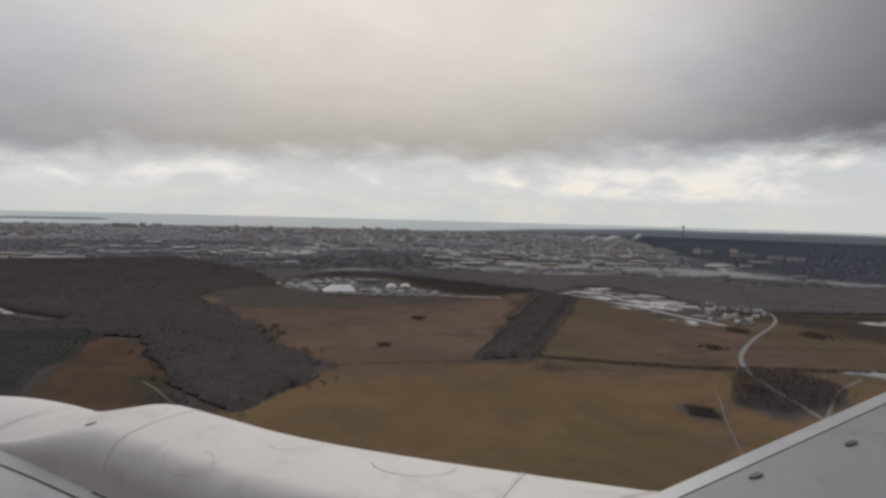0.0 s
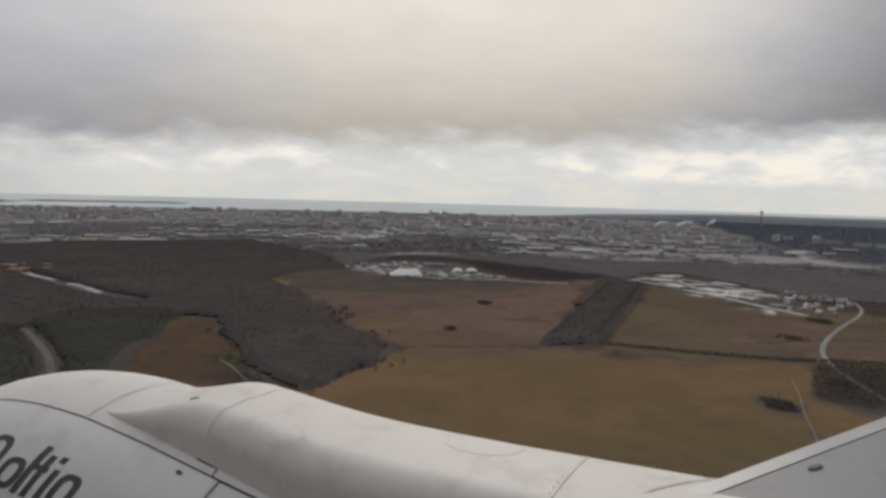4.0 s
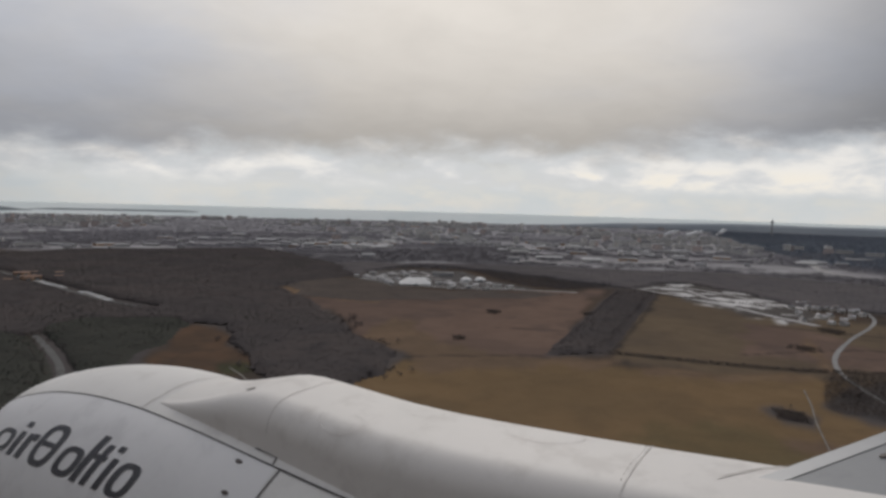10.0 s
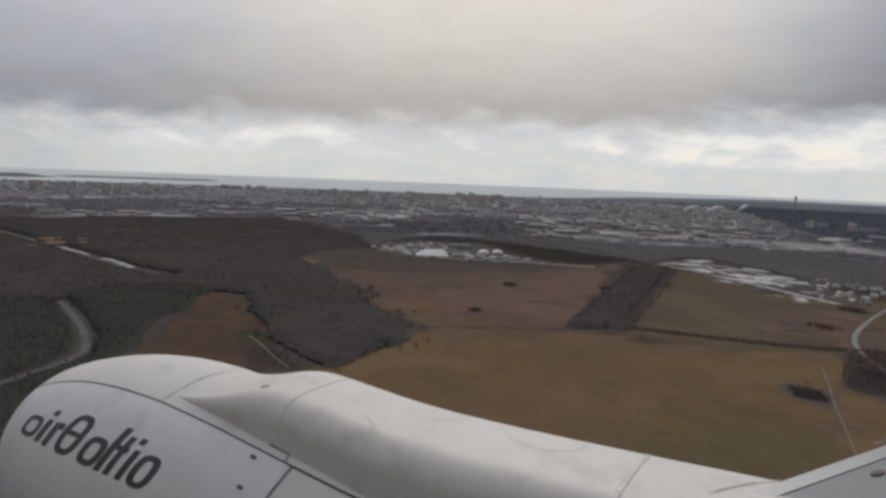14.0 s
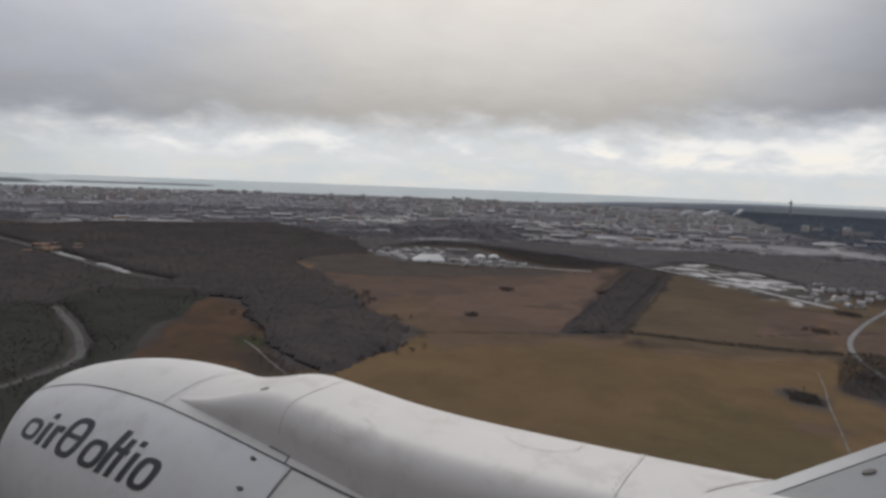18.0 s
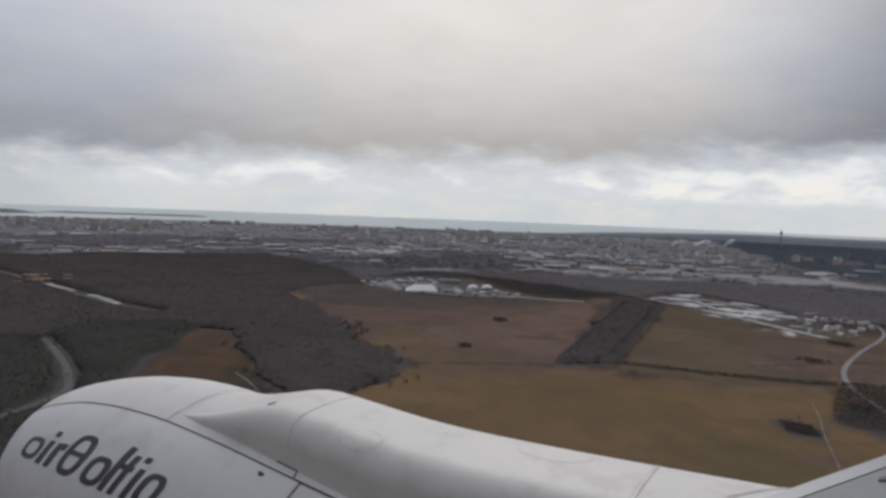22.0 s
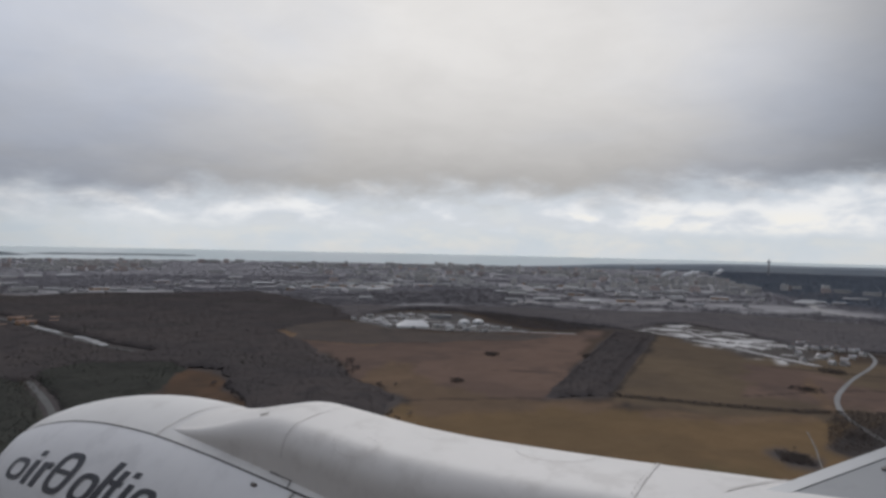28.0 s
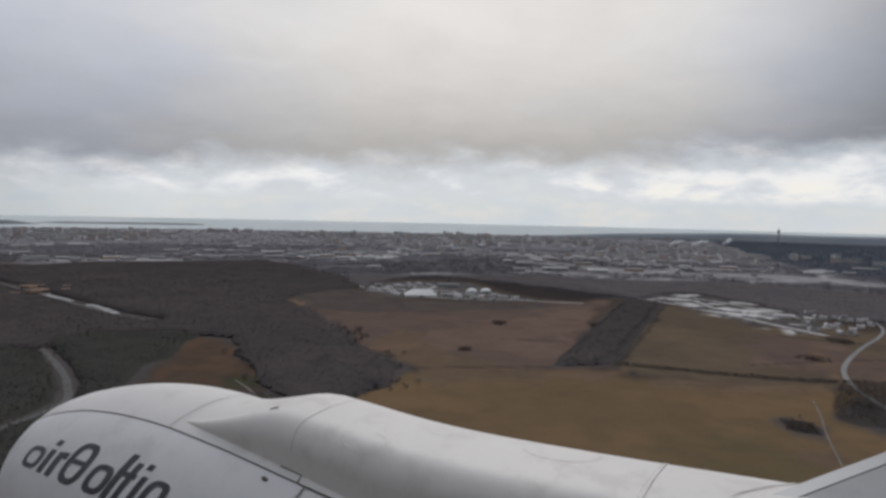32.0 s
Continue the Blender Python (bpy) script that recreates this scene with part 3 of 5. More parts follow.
    for k, (name, label) in enumerate(names):
        f = quad[which == k]
        if not len(f):
            continue
        used, back = np.unique(f, return_inverse=True)
        f = back.reshape(-1, 4)
        tri = np.concatenate([f[:, [0, 2, 1]], f[:, [0, 3, 2]]])
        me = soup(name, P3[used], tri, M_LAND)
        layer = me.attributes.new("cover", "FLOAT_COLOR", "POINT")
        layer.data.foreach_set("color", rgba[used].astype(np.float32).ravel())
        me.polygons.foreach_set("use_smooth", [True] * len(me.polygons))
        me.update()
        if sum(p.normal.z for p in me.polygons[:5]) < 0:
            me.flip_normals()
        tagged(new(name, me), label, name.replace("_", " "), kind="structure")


land_cover()

ribbon("road", ROAD_LEFT, 6.5, M_ROAD, 0.35, "wet grey road in a sharp bend by the wood", "road")
ribbon("track", TRACKLINE, 1.1, M_GRAVEL, 0.3, "pale dirt track across the meadow", "track")
ribbon("road", [(351, 1344), (420, 1180), (500, 1110)], 7, M_GRAVEL, 0.3, "pale road at the far edge of the moor", "road")
ribbon("track", [(-185, 588), (-165, 560), (-150, 534), (-132, 506), (-111, 475)], 1.7, M_GRAVEL, 0.3, "pale track by the edge of the wood", "track")
ribbon("railway_siding", SIDING, 6, M_ROAD, 0.3, "dark siding in a cutting through the wood", "railway")
for outline in ([(-700, 1150), (-600, 1062), (-594, 1066), (-690, 1158)], [(-560, 1030), (-470, 945), (-462, 951), (-550, 1042)]):
    sheet("snow_patch", outline, M_SNOW, 0.4, "strip of snow beside the siding", "snow", 3, 8)

# the main road with its bend, the streets of the building site, farm tracks
ribbon("road", polar((28.4, 1926), (30.6, 1540), (32.7, 1260), (33.5, 1160), (33.3, 1070), (32.2, 950), (31.3, 830), (31.5, 750), (32.8, 690), (35.0, 630), (38.5, 560), (43.0, 500)), 5.2, M_PALEROAD, 0.35, "pale grey wet main road with a wide bend", "road")
for line, wide in ((polar((17.0, 1318), (19.5, 1262), (23.0, 1180), (27.0, 1090), (30.0, 1035)), 15), (polar((18.8, 1405), (21.5, 1378), (25.0, 1290), (28.6, 1190)), 11),
                   (polar((20.6, 1420), (20.9, 1530), (21.6, 1650)), 9), (polar((24.0, 1340), (24.6, 1450), (26.0, 1540)), 9), (polar((17.0, 1325), (18.5, 1370), (20.5, 1352), (22.0, 1260)), 12)):
    ribbon("street", line, wide, M_HARDCORE, 0.3, "pale snow-covered street of the building site", "road")
ribbon("track", polar((33.2, 470), (35.0, 500), (36.6, 530), (37.4, 600), (38.0, 690), (39.4, 760)), 3.0, M_GRAVEL, 0.3, "pale winding farm track", "track")
ribbon("track", polar((35.0, 440), (36.8, 420), (38.0, 390)), 3.4, M_GRAVEL, 0.3, "pale farm track beside a pasture", "track")
for outline in (polar((37.4, 770), (40, 800), (46, 790), (47, 770), (41, 765)), polar((39, 1200), (43, 1300), (46, 1260), (43, 1190))):
    sheet("snow_patch", outline, M_SNOW, 0.3, "thin broken snow on a bare field", "snow", 26, 9)

STREETS = [[(414, 1990), (491, 1896), (592, 1908), (702, 2042), (818, 2193)],
           [(197, 1786), (255, 1878), (293, 1816), (375, 1878)],
           [(1169, 2086), (1056, 1836), (1031, 1694), (1063, 1611)],
           [(-562, 1862), (-541, 1987), (-485, 2114)],
           [(-571, 2356), (-512, 2455), (-379, 2410)],
           [(-1535, 2427), (-1459, 2509), (-1374, 2632)],
           [(-1021, 2054), (-941, 2284), (-864, 2511)],
           [(-262, 2123), (-182, 2239), (-47, 2181)]]
for line in STREETS:
    ribbon("road", line, 22, M_HARDCORE, 0.9, "pale snow-edged street at the edge of town", "road")


def off_streets(x, y, gap):
    """True where a place keeps clear of the streets."""
    ok = np.ones(len(x), bool)
    for line in STREETS:
        for (x0, y0), (x1, y1) in zip(line, line[1:]):
            dx, dy = x1 - x0, y1 - y0
            t = np.clip(((x - x0) * dx + (y - y0) * dy) / (dx * dx + dy * dy), 0, 1)
            ok &= np.hypot(x - x0 - t * dx, y - y0 - t * dy) > gap
    return ok


# ---- woods ----
def scatter(poly, spacing, rng, jitter=0.48, rag=18.0, rim=0):
    poly = ragged(poly, 10.0, rag)
    xs, ys = [p[0] for p in poly], [p[1] for p in poly]
    gx, gy = np.meshgrid(np.arange(min(xs), max(xs), spacing), np.arange(min(ys), max(ys), spacing))
    px = gx.ravel() + rng.uniform(-jitter, jitter, gx.size) * spacing
    py = gy.ravel() + rng.uniform(-jitter, jitter, gx.size) * spacing
    keep = inside(px, py, poly)
    for dx, dy in ((rim, 0), (-rim, 0), (0, rim), (0, -rim)):
        if rim:
            keep &= inside(px + dx, py + dy, poly)
    return px[keep], py[keep]


def woods(name, px, py, tall, spread, leaves, size, mat, rng, label, pointed=False):
    """Trees of many small twig or needle clumps on thin trunks, all of one wood."""
    n = len(px)
    hgt = tall * rng.uniform(0.88, 1.1, n)
    wid = spread * rng.uniform(0.7, 1.3, n)
    z0 = height(px, py)
    u = rng.uniform(0, 1, (n, leaves)) ** 0.8
    ang = rng.uniform(0, 2 * np.pi, (n, leaves))
    if pointed:
        rad = (1 - u) * np.sqrt(rng.uniform(0.2, 1, (n, leaves)))
        zz = 0.12 + 0.88 * u
    else:
        rad = np.sqrt(np.clip(1 - (2 * u - 1) ** 2, 0.05, 1)) * np.sqrt(rng.uniform(0.1, 1, (n, leaves)))
        zz = 0.3 + 0.7 * u
    cx = px[:, None] + wid[:, None] * rad * np.cos(ang)
    cy = py[:, None] + wid[:, None] * rad * np.sin(ang)
    cz = z0[:, None] + hgt[:, None] * zz
    c = np.stack([cx, cy, cz], -1).reshape(-1, 1, 3)
    off = rng.normal(0, 1, (n * leaves, 3, 3)) * np.array([1, 1, 0.6]) * size
    leaf = (c + off).reshape(-1, 3)
    t = np.array([[-0.18, -0.1, 0], [0.18, -0.1, 0], [0, 0.2, 0]])
    foot = np.stack([px, py, z0], -1)[:, None, :] + t
    tip = np.stack([px, py, z0 + hgt * 0.85], -1)[:, None, :]
    stem = np.concatenate([foot, tip], 1).reshape(-1, 3)
    k = len(leaf)
    tri = np.arange(k).reshape(-1, 3)
    b = k + 4 * np.arange(n)[:, None]
    st = np.concatenate([b + np.array([[0, 1, 3]]), b + np.array([[1, 2, 3]]), b + np.array([[2, 0, 3]])], 0)
    me = soup(name, np.concatenate([leaf, stem]), np.concatenate([tri, st]), mat)
    return tagged(new(name, me), label, "trees", kind="stuff")


def brushwood(poly, tall, rag, label, mat, holes=(), road=None, gap=8):
    """The close tangle of twigs under the crowns: a low uneven canopy that falls to the ground at the wood's edge."""
    poly = ragged(poly, 10.0, rag)
    xs, ys = [p[0] for p in poly], [p[1] for p in poly]
    step = 4.5
    gx, gy = np.meshgrid(np.arange(min(xs), max(xs), step), np.arange(min(ys), max(ys), step), indexing="ij")
    keep = inside(gx.ravel(), gy.ravel(), poly).reshape(gx.shape)
    for hole in holes:
        keep &= ~inside(gx.ravel(), gy.ravel(), ragged(hole)).reshape(gx.shape)
    if road:
        keep &= (off_line(gx, gy, road) > gap)
    deep = keep.astype(float)
    for k in range(6):
        deep[1:-1, 1:-1] = (deep[:-2, 1:-1] + deep[2:, 1:-1] + deep[1:-1, :-2] + deep[1:-1, 2:] + deep[1:-1, 1:-1]) / 5
    z = height(gx, gy) + tall * (0.75 + 0.25 * fbm(gx / 14, gy / 14, 7, 2)) * np.clip(2.0 * deep - 1.0, 0, 1)
    n, m = gx.shape
    q = (np.arange(n - 1)[:, None] * m + np.arange(m - 1)[None])[keep[:-1, :-1]].ravel()
    tri = np.concatenate([np.stack([q, q + m, q + m + 1], -1), np.stack([q, q + m + 1, q + 1], -1)])
    used, back = np.unique(tri, return_inverse=True)
    me = soup("brushwood", np.stack([gx, gy, z], -1).reshape(-1, 3)[used], back.reshape(-1, 3), mat)
    me.polygons.foreach_set("use_smooth", [True] * len(me.polygons))
    return tagged(new("brushwood", me), label, "trees", kind="stuff")


rng = np.random.default_rng(4)
NEARBELT = [(-318, 1338), (-160, 1304), (-87, 1218), (16, 1166), (167, 1174), (221, 1141), (138, 1097), (-3, 1044), (-125, 1021), (-219, 1054)]
brushwood(FOREST, 6.1, 18.0, "close grey-brown twigs within the bare wood", M_TWIGS, [CLEARING], SIDING, 15)
brushwood(BELT, 5.7, 18.0, "close twigs within the far belt of trees", M_HAZYBELT, [SITE])
brushwood(LEFTWOOD, 5.2, 14.0, "close dark branches within the wood by the bending road", M_PINE, (), ROAD_LEFT)
brushwood(STRIP, 4.9, 5.0, "close twigs within the plantation", M_TWIGS)
px, py = scatter(FOREST, 5.6, rng, rim=8)
near = ~inside(px, py, ragged(CLEARING)) & (off_line(px, py, SIDING) > 17)
px, py = px[near], py[near]
pine = np.array([noise.noise(Vector((x / 130, y / 130, 0))) > 0.28 for x, y in zip(px, py)])
woods("bare_wood", px[~pine], py[~pine], 6.4, 4.0, 30, 0.42, M_TWIGS, rng, "dense leafless grey-brown wood")
woods("pine_wood", px[pine], py[pine], 7.2, 2.6, 26, 0.45, M_PINE, rng, "dark green pines within the bare wood", True)
px, py = scatter(FOREST, 13, rng, 0.5, 60.0)
out = ~inside(px, py, FOREST) & (py < 1500)
woods("scrub", px[out], py[out], 4.5, 3.4, 20, 0.9, M_TWIGS, rng, "scattered low trees along the wood's edge")
px, py = scatter(LEFTWOOD, 6.0, rng, 0.48, 14.0, 5)
gap = off_line(px, py, ROAD_LEFT) > 10
px, py = px[gap], py[gap]
pine = fbm(px / 60, py / 60, 15) > 0.46
woods("bare_wood", px[~pine], py[~pine], 5.6, 4.0, 26, 0.42, M_TWIGS, rng, "leafless wood on both sides of the bending road")
woods("pine_wood", px[pine], py[pine], 6.4, 2.8, 26, 0.45, M_PINE, rng, "dark green pines on both sides of the bending road", True)
px, py = scatter(BELT, 9, rng, rim=8)
free = ~inside(px, py, ragged(SITE))
px, py = px[free], py[free]
woods("bare_wood", px, py, 5.8, 5.0, 18, 0.6, M_HAZYBELT, rng, "belt of leafless trees before the town")
px, py = scatter(STRIP, 5, rng, 0.48, 5.0, 6)
woods("plantation", px, py, 5.4, 3.4, 28, 0.42, M_TWIGS, rng, "dark rectangular plantation between two moors")


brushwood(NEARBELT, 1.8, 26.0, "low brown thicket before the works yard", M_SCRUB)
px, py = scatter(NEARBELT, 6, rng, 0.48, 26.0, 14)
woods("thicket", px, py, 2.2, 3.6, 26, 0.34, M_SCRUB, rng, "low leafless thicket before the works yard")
px, py = scatter([(-176, 1432), (-35, 1665), (163, 1662), (291, 1517), (362, 1300), (236, 1221), (176, 1241), (119, 1381), (66, 1534), (-33, 1562), (-110, 1526)], 6, rng, 0.48, 8.0)
woods("bare_wood", px, py, 5.2, 4.4, 20, 0.6, M_HAZYBELT, rng, "leafless wood behind the works yard")


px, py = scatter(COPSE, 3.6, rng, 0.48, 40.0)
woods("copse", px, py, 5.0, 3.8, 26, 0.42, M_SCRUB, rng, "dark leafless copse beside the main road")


def hedge(line, width, every, name, label, tall=4.5):
    xs, ys = [], []
    for (x0, y0), (x1, y1) in zip(line, line[1:]):
        k = max(1, int(math.hypot(x1 - x0, y1 - y0) / every))
        for i in range(k):
            xs.append(x0 + (x1 - x0) * i / k)
            ys.append(y0 + (y1 - y0) * i / k)
    xs, ys = np.array(xs), np.array(ys)
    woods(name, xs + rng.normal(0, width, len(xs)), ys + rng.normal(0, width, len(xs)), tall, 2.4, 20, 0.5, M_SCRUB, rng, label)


hedge([(183, 690), (265, 658), (339, 636), (425, 627), (560, 605)], 2.2, 1.3, "hedge", "ragged dark scrub along a drain", 2.6)
hedge([(430, 1156), (553, 1052), (663, 990), (900, 930)], 3, 2, "hedge", "low trees along the moor's edge", 3.0)
hedge([(-150, 540), (-111, 478), (-90, 470)], 6, 2, "hedge", "scrub at the corner of the wood")
hedge([(-430, 700), (-395, 620), (-330, 520), (-300, 430)], 12, 2.0, "hedge", "scrub beside the road", 5)
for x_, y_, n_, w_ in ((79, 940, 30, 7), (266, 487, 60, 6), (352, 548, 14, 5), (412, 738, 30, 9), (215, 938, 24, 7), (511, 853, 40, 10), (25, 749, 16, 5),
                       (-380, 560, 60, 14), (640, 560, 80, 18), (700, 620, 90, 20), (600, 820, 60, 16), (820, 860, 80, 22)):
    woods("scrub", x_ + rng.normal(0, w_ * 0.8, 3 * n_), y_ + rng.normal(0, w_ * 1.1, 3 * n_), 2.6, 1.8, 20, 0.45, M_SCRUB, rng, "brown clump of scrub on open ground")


def town_trees():
    n = 70000
    a = rng.uniform(-0.85, 1.05, n)
    r = np.where(np.arange(n) < 46000, 1520 + 1480 * rng.uniform(0, 1, n) ** 0.9, 2900 + 1780 * rng.uniform(0, 1, n))
    x, y = r * np.sin(a), r * np.cos(a)
    keep = quarter(a, r) < np.where(r < 2300, 0.545, 0.525)
    keep |= (r > 4560)
    keep &= ~inside(x, y, FOREST) & ~inside(x, y, BELT) & off_streets(x, y, 26)
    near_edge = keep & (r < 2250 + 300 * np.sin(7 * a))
    woods("town_trees", x[near_edge], y[near_edge], 7, 8, 18, 1.1, M_HAZYMID, rng, "dark bands of trees at the near edge of town")
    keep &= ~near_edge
    woods("town_trees", x[keep], y[keep], 8, 9, 16, 1.3, M_HAZYTOWN, rng, "dark bands of trees among the town's blocks")
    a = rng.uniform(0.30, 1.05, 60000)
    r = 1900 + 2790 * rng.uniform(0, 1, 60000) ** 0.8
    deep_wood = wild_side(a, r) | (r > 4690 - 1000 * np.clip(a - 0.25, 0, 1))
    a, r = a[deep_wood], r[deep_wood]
    woods("far_wood", r * np.sin(a), r * np.cos(a), 8, 11, 10, 1.9, M_HAZYPINE, rng, "dark green wood beyond the town, hazed blue", True)


town_trees()


# ---- town ----
def storeys(length, depth, tall, wall_mat, roof_mat, floors, name, label, category, group):
    """A block: wall, parapet roof and recessed rows of windows."""
    ob = new(name)
    tagged(ob, label, category, group)
    part("wall", mesh_of("wall", *box(-length / 2, -depth / 2, -6, length / 2, depth / 2, tall), wall_mat), ob)
    lid = [box(-length / 2 - 0.3, -depth / 2 - 0.3, tall, length / 2 + 0.3, depth / 2 + 0.3, tall + 0.7),
           box(-length * 0.3, -depth * 0.2, tall + 0.7, -length * 0.3 + 5, depth * 0.2, tall + 3.2)]
    part("roof", mesh_of("roof", *join(lid), roof_mat), ob)
    for k in range(floors):
        z = 1.2 + k * tall / floors
        part("glazing_strip", mesh_of("glazing_strip", *box(-length / 2 + 1, -depth / 2 - 0.12, z, length / 2 - 1, -depth / 2 + 0.1, z + tall / floors * 0.3), M_GLAZE), ob)
    return ob


def hall(length, depth, tall, wall_mat, roof_mat, name, label, category, group):
    """A low hall with a shallow pitched roof."""
    ob = new(name)
    tagged(ob, label, category, group)
    part("wall", mesh_of("wall", *box(-length / 2, -depth / 2, -6, length / 2, depth / 2, tall), wall_mat), ob)
    e, h = 0.8, depth * 0.09
    v = [(-length / 2 - e, -depth / 2 - e, tall), (-length / 2 - e, 0, tall + h), (-length / 2 - e, depth / 2 + e, tall),
         (length / 2 + e, -depth / 2 - e, tall), (length / 2 + e, 0, tall + h), (length / 2 + e, depth / 2 + e, tall)]
    part("roof", mesh_of("roof", v, [(0, 3, 4, 1), (1, 4, 5, 2), (0, 1, 2), (3, 5, 4), (0, 2, 5, 3)], roof_mat), ob)
    part("door", mesh_of("door", *box(-3, -depth / 2 - 0.15, 0, 3, -depth / 2 + 0.1, tall * 0.6), M_GLAZE), ob)
    return ob


G = "buildings of the town"
KINDS = [storeys(58, 13, 19, M_PANEL, M_ROOF, 6, "apartment_block", "pale grey panel apartment block with a flat roof", "building", G),
         storeys(34, 14, 24, M_ROSE, M_ROOF, 8, "apartment_block", "faded rose apartment block with a flat roof", "building", G),
         storeys(22, 20, 30, M_PANEL, M_ROOF, 10, "apartment_tower", "tall pale grey apartment tower", "building", G),
         storeys(70, 13, 12, M_PANEL, M_WHITEROOF, 4, "apartment_block", "low pale apartment block with a snowy roof", "building", G),
         hall(74, 34, 8, M_CHIMNEY, M_WHITEROOF, "warehouse", "low grey warehouse with a snow-white roof", "building", G),
         hall(52, 26, 7, M_OCHRE, M_ROOF, "warehouse", "low ochre workshop with a dark roof", "building", G),
         hall(46, 20, 6, M_CHIMNEY, M_ROOF, "warehouse", "low grey shed with a dark roof", "building", G),
         hall(56, 30, 8, M_PANEL, M_WHITEROOF, "warehouse", "small pale hall with a snow-white roof", "building", G),
         hall(34, 24, 9, M_CHIMNEY, M_WHITEROOF, "warehouse", "short grey hall with a snowy roof", "building", G)]


def town():
    r2 = random.Random(11)
    spots, used = [], [False] * len(KINDS)

    def stand(k, x, y, turn):
        spots.append((x, y))
        m = pose(x, y, float(height(x, y)), 0, 0, turn)
        if used[k]:
            copy_thing(KINDS[k], m)
        else:
            KINDS[k].matrix_basis, used[k] = m, True

    # halls with white roofs, and the taller blocks of the eastern quarter
    for x, y, k in ((-1512, 2509, 7), (-1432, 2595, 4), (-1041, 2755, 8), (-1031, 3115, 3), (-823, 2729, 7), (-995, 2416, 5), (-196, 1846, 8), (46, 2863, 8), (319, 3846, 4), (-53, 3748, 3),
                    (-398, 3449, 3), (-186, 2298, 7), (-631, 2434, 4), (210, 1880, 8), (320, 1940, 4), (768, 2129, 8), (435, 1900, 7), (562, 1977, 5), (1152, 2041, 4), (1392, 2203, 4)):
        stand(k, x, y, -math.degrees(math.atan2(x, y)) + r2.uniform(-10, 10))
    for x, y in ((-775, 4043), (-585, 4154), (-1419, 4129), (11, 4211), (169, 4162), (622, 3620), (702, 3557), (800, 3460), (928, 3620), (978, 3467), (998, 3244), (1082, 3150), (1207, 3291),
                 (1221, 3046), (1287, 2931), (1302, 2807), (1285, 2641), (1358, 2541), (1452, 2660), (1480, 2461), (1548, 2402)):
        for i in range(2):
            stand(r2.choice([0, 2, 1, 0]), x + r2.uniform(-60, 60), y + r2.uniform(-90, 90), -math.degrees(math.atan2(x, y)) + r2.choice([0, 0, 25, -20]))
    tries = 0
    while len(spots) < 520 and tries < 12000:
        tries += 1
        a = r2.uniform(-0.86, 1.0)
        d = 2180 + 2320 * r2.random() ** 0.9
        x, y = d * math.sin(a), d * math.cos(a)
        here = float(quarter(np.array([a]), np.array([d]))[0]) - 0.5
        if here < 0.045 or wild_side(a, d) or any((x - p) ** 2 + (y - q) ** 2 < 62 ** 2 for p, q in spots):
            continue
        if inside(np.array([x]), np.array([y]), FOREST)[0] or inside(np.array([x]), np.array([y]), BELT)[0]:
            continue
        tall = d > 2600 and here > 0.08
        k = r2.choice([0, 0, 1, 0, 3, 2, 0, 1]) if tall else r2.choice([3, 8, 7, 5, 5, 6, 6, 6, 6, 6, 6])
        stand(k, x, y, -math.degrees(a) + r2.choice([0, 0, 90, 20, -25]) + r2.uniform(-8, 8))


town()


def low_houses():
    """Rows of low houses and sheds too small to tell apart."""
    n = 6500
    a = rng.uniform(-0.86, 1.0, n)
    r = 1900 + 2700 * rng.uniform(0, 1, n) ** 0.7
    x, y = r * np.sin(a), r * np.cos(a)
    keep = (quarter(a, r) > 0.565) & ((r > 2450) | (rng.uniform(0, 1, n) < 0.15)) & ~wild_side(a, r) & ~inside(x, y, FOREST) & ~inside(x, y, BELT)
    a, x, y = a[keep], x[keep], y[keep]
    n = len(x)
    L, D, H = rng.uniform(5, 17, n) * 1.2, rng.uniform(4, 7, n), rng.uniform(4, 9, n)
    turn = -a + rng.choice([0, 0, 0, 1.4, 0.4, -0.4], n)
    c, sn = np.cos(turn)[:, None], np.sin(turn)[:, None]
    ux = np.array([-1, 1, 1, -1, -1, 1, 1, -1, -1, 1])[None] * L[:, None]
    uy = np.array([-1, -1, 1, 1, -1, -1, 1, 1, 0, 0])[None] * D[:, None]
    uz = np.array([-0.6, -0.6, -0.6, -0.6, 1, 1, 1, 1, 1.35, 1.35])[None] * H[:, None] + height(x, y)[:, None]
    v = np.stack([x[:, None] + ux * c - uy * sn, y[:, None] + ux * sn + uy * c, uz], -1)
    wall = np.array([[0, 1, 5], [0, 5, 4], [1, 2, 6], [1, 6, 5], [2, 3, 7], [2, 7, 6], [3, 0, 4], [3, 4, 7], [5, 6, 9], [4, 8, 7]])
    roof = np.array([[0, 1, 3], [0, 3, 2], [4, 5, 2], [4, 2, 3]])
    k = 10 * np.arange(n)[:, None, None]
    tagged(new("low_houses", soup("low_houses", v.reshape(-1, 3), (wall[None] + k).reshape(-1, 3), M_LOWWALL)), "walls of many low grey houses in the town", "houses", kind="stuff")
    vr = v[:, [4, 5, 8, 9, 7, 6]].copy()
    vr[:, :, 2] += 0.15
    k = 6 * np.arange(n)[:, None, None]
    tagged(new("low_roofs", soup("low_roofs", vr.reshape(-1, 3), (roof[None] + k).reshape(-1, 3), M_LOWROOF)), "snowy and dark roofs of many low houses", "roofs", kind="stuff")


low_houses()


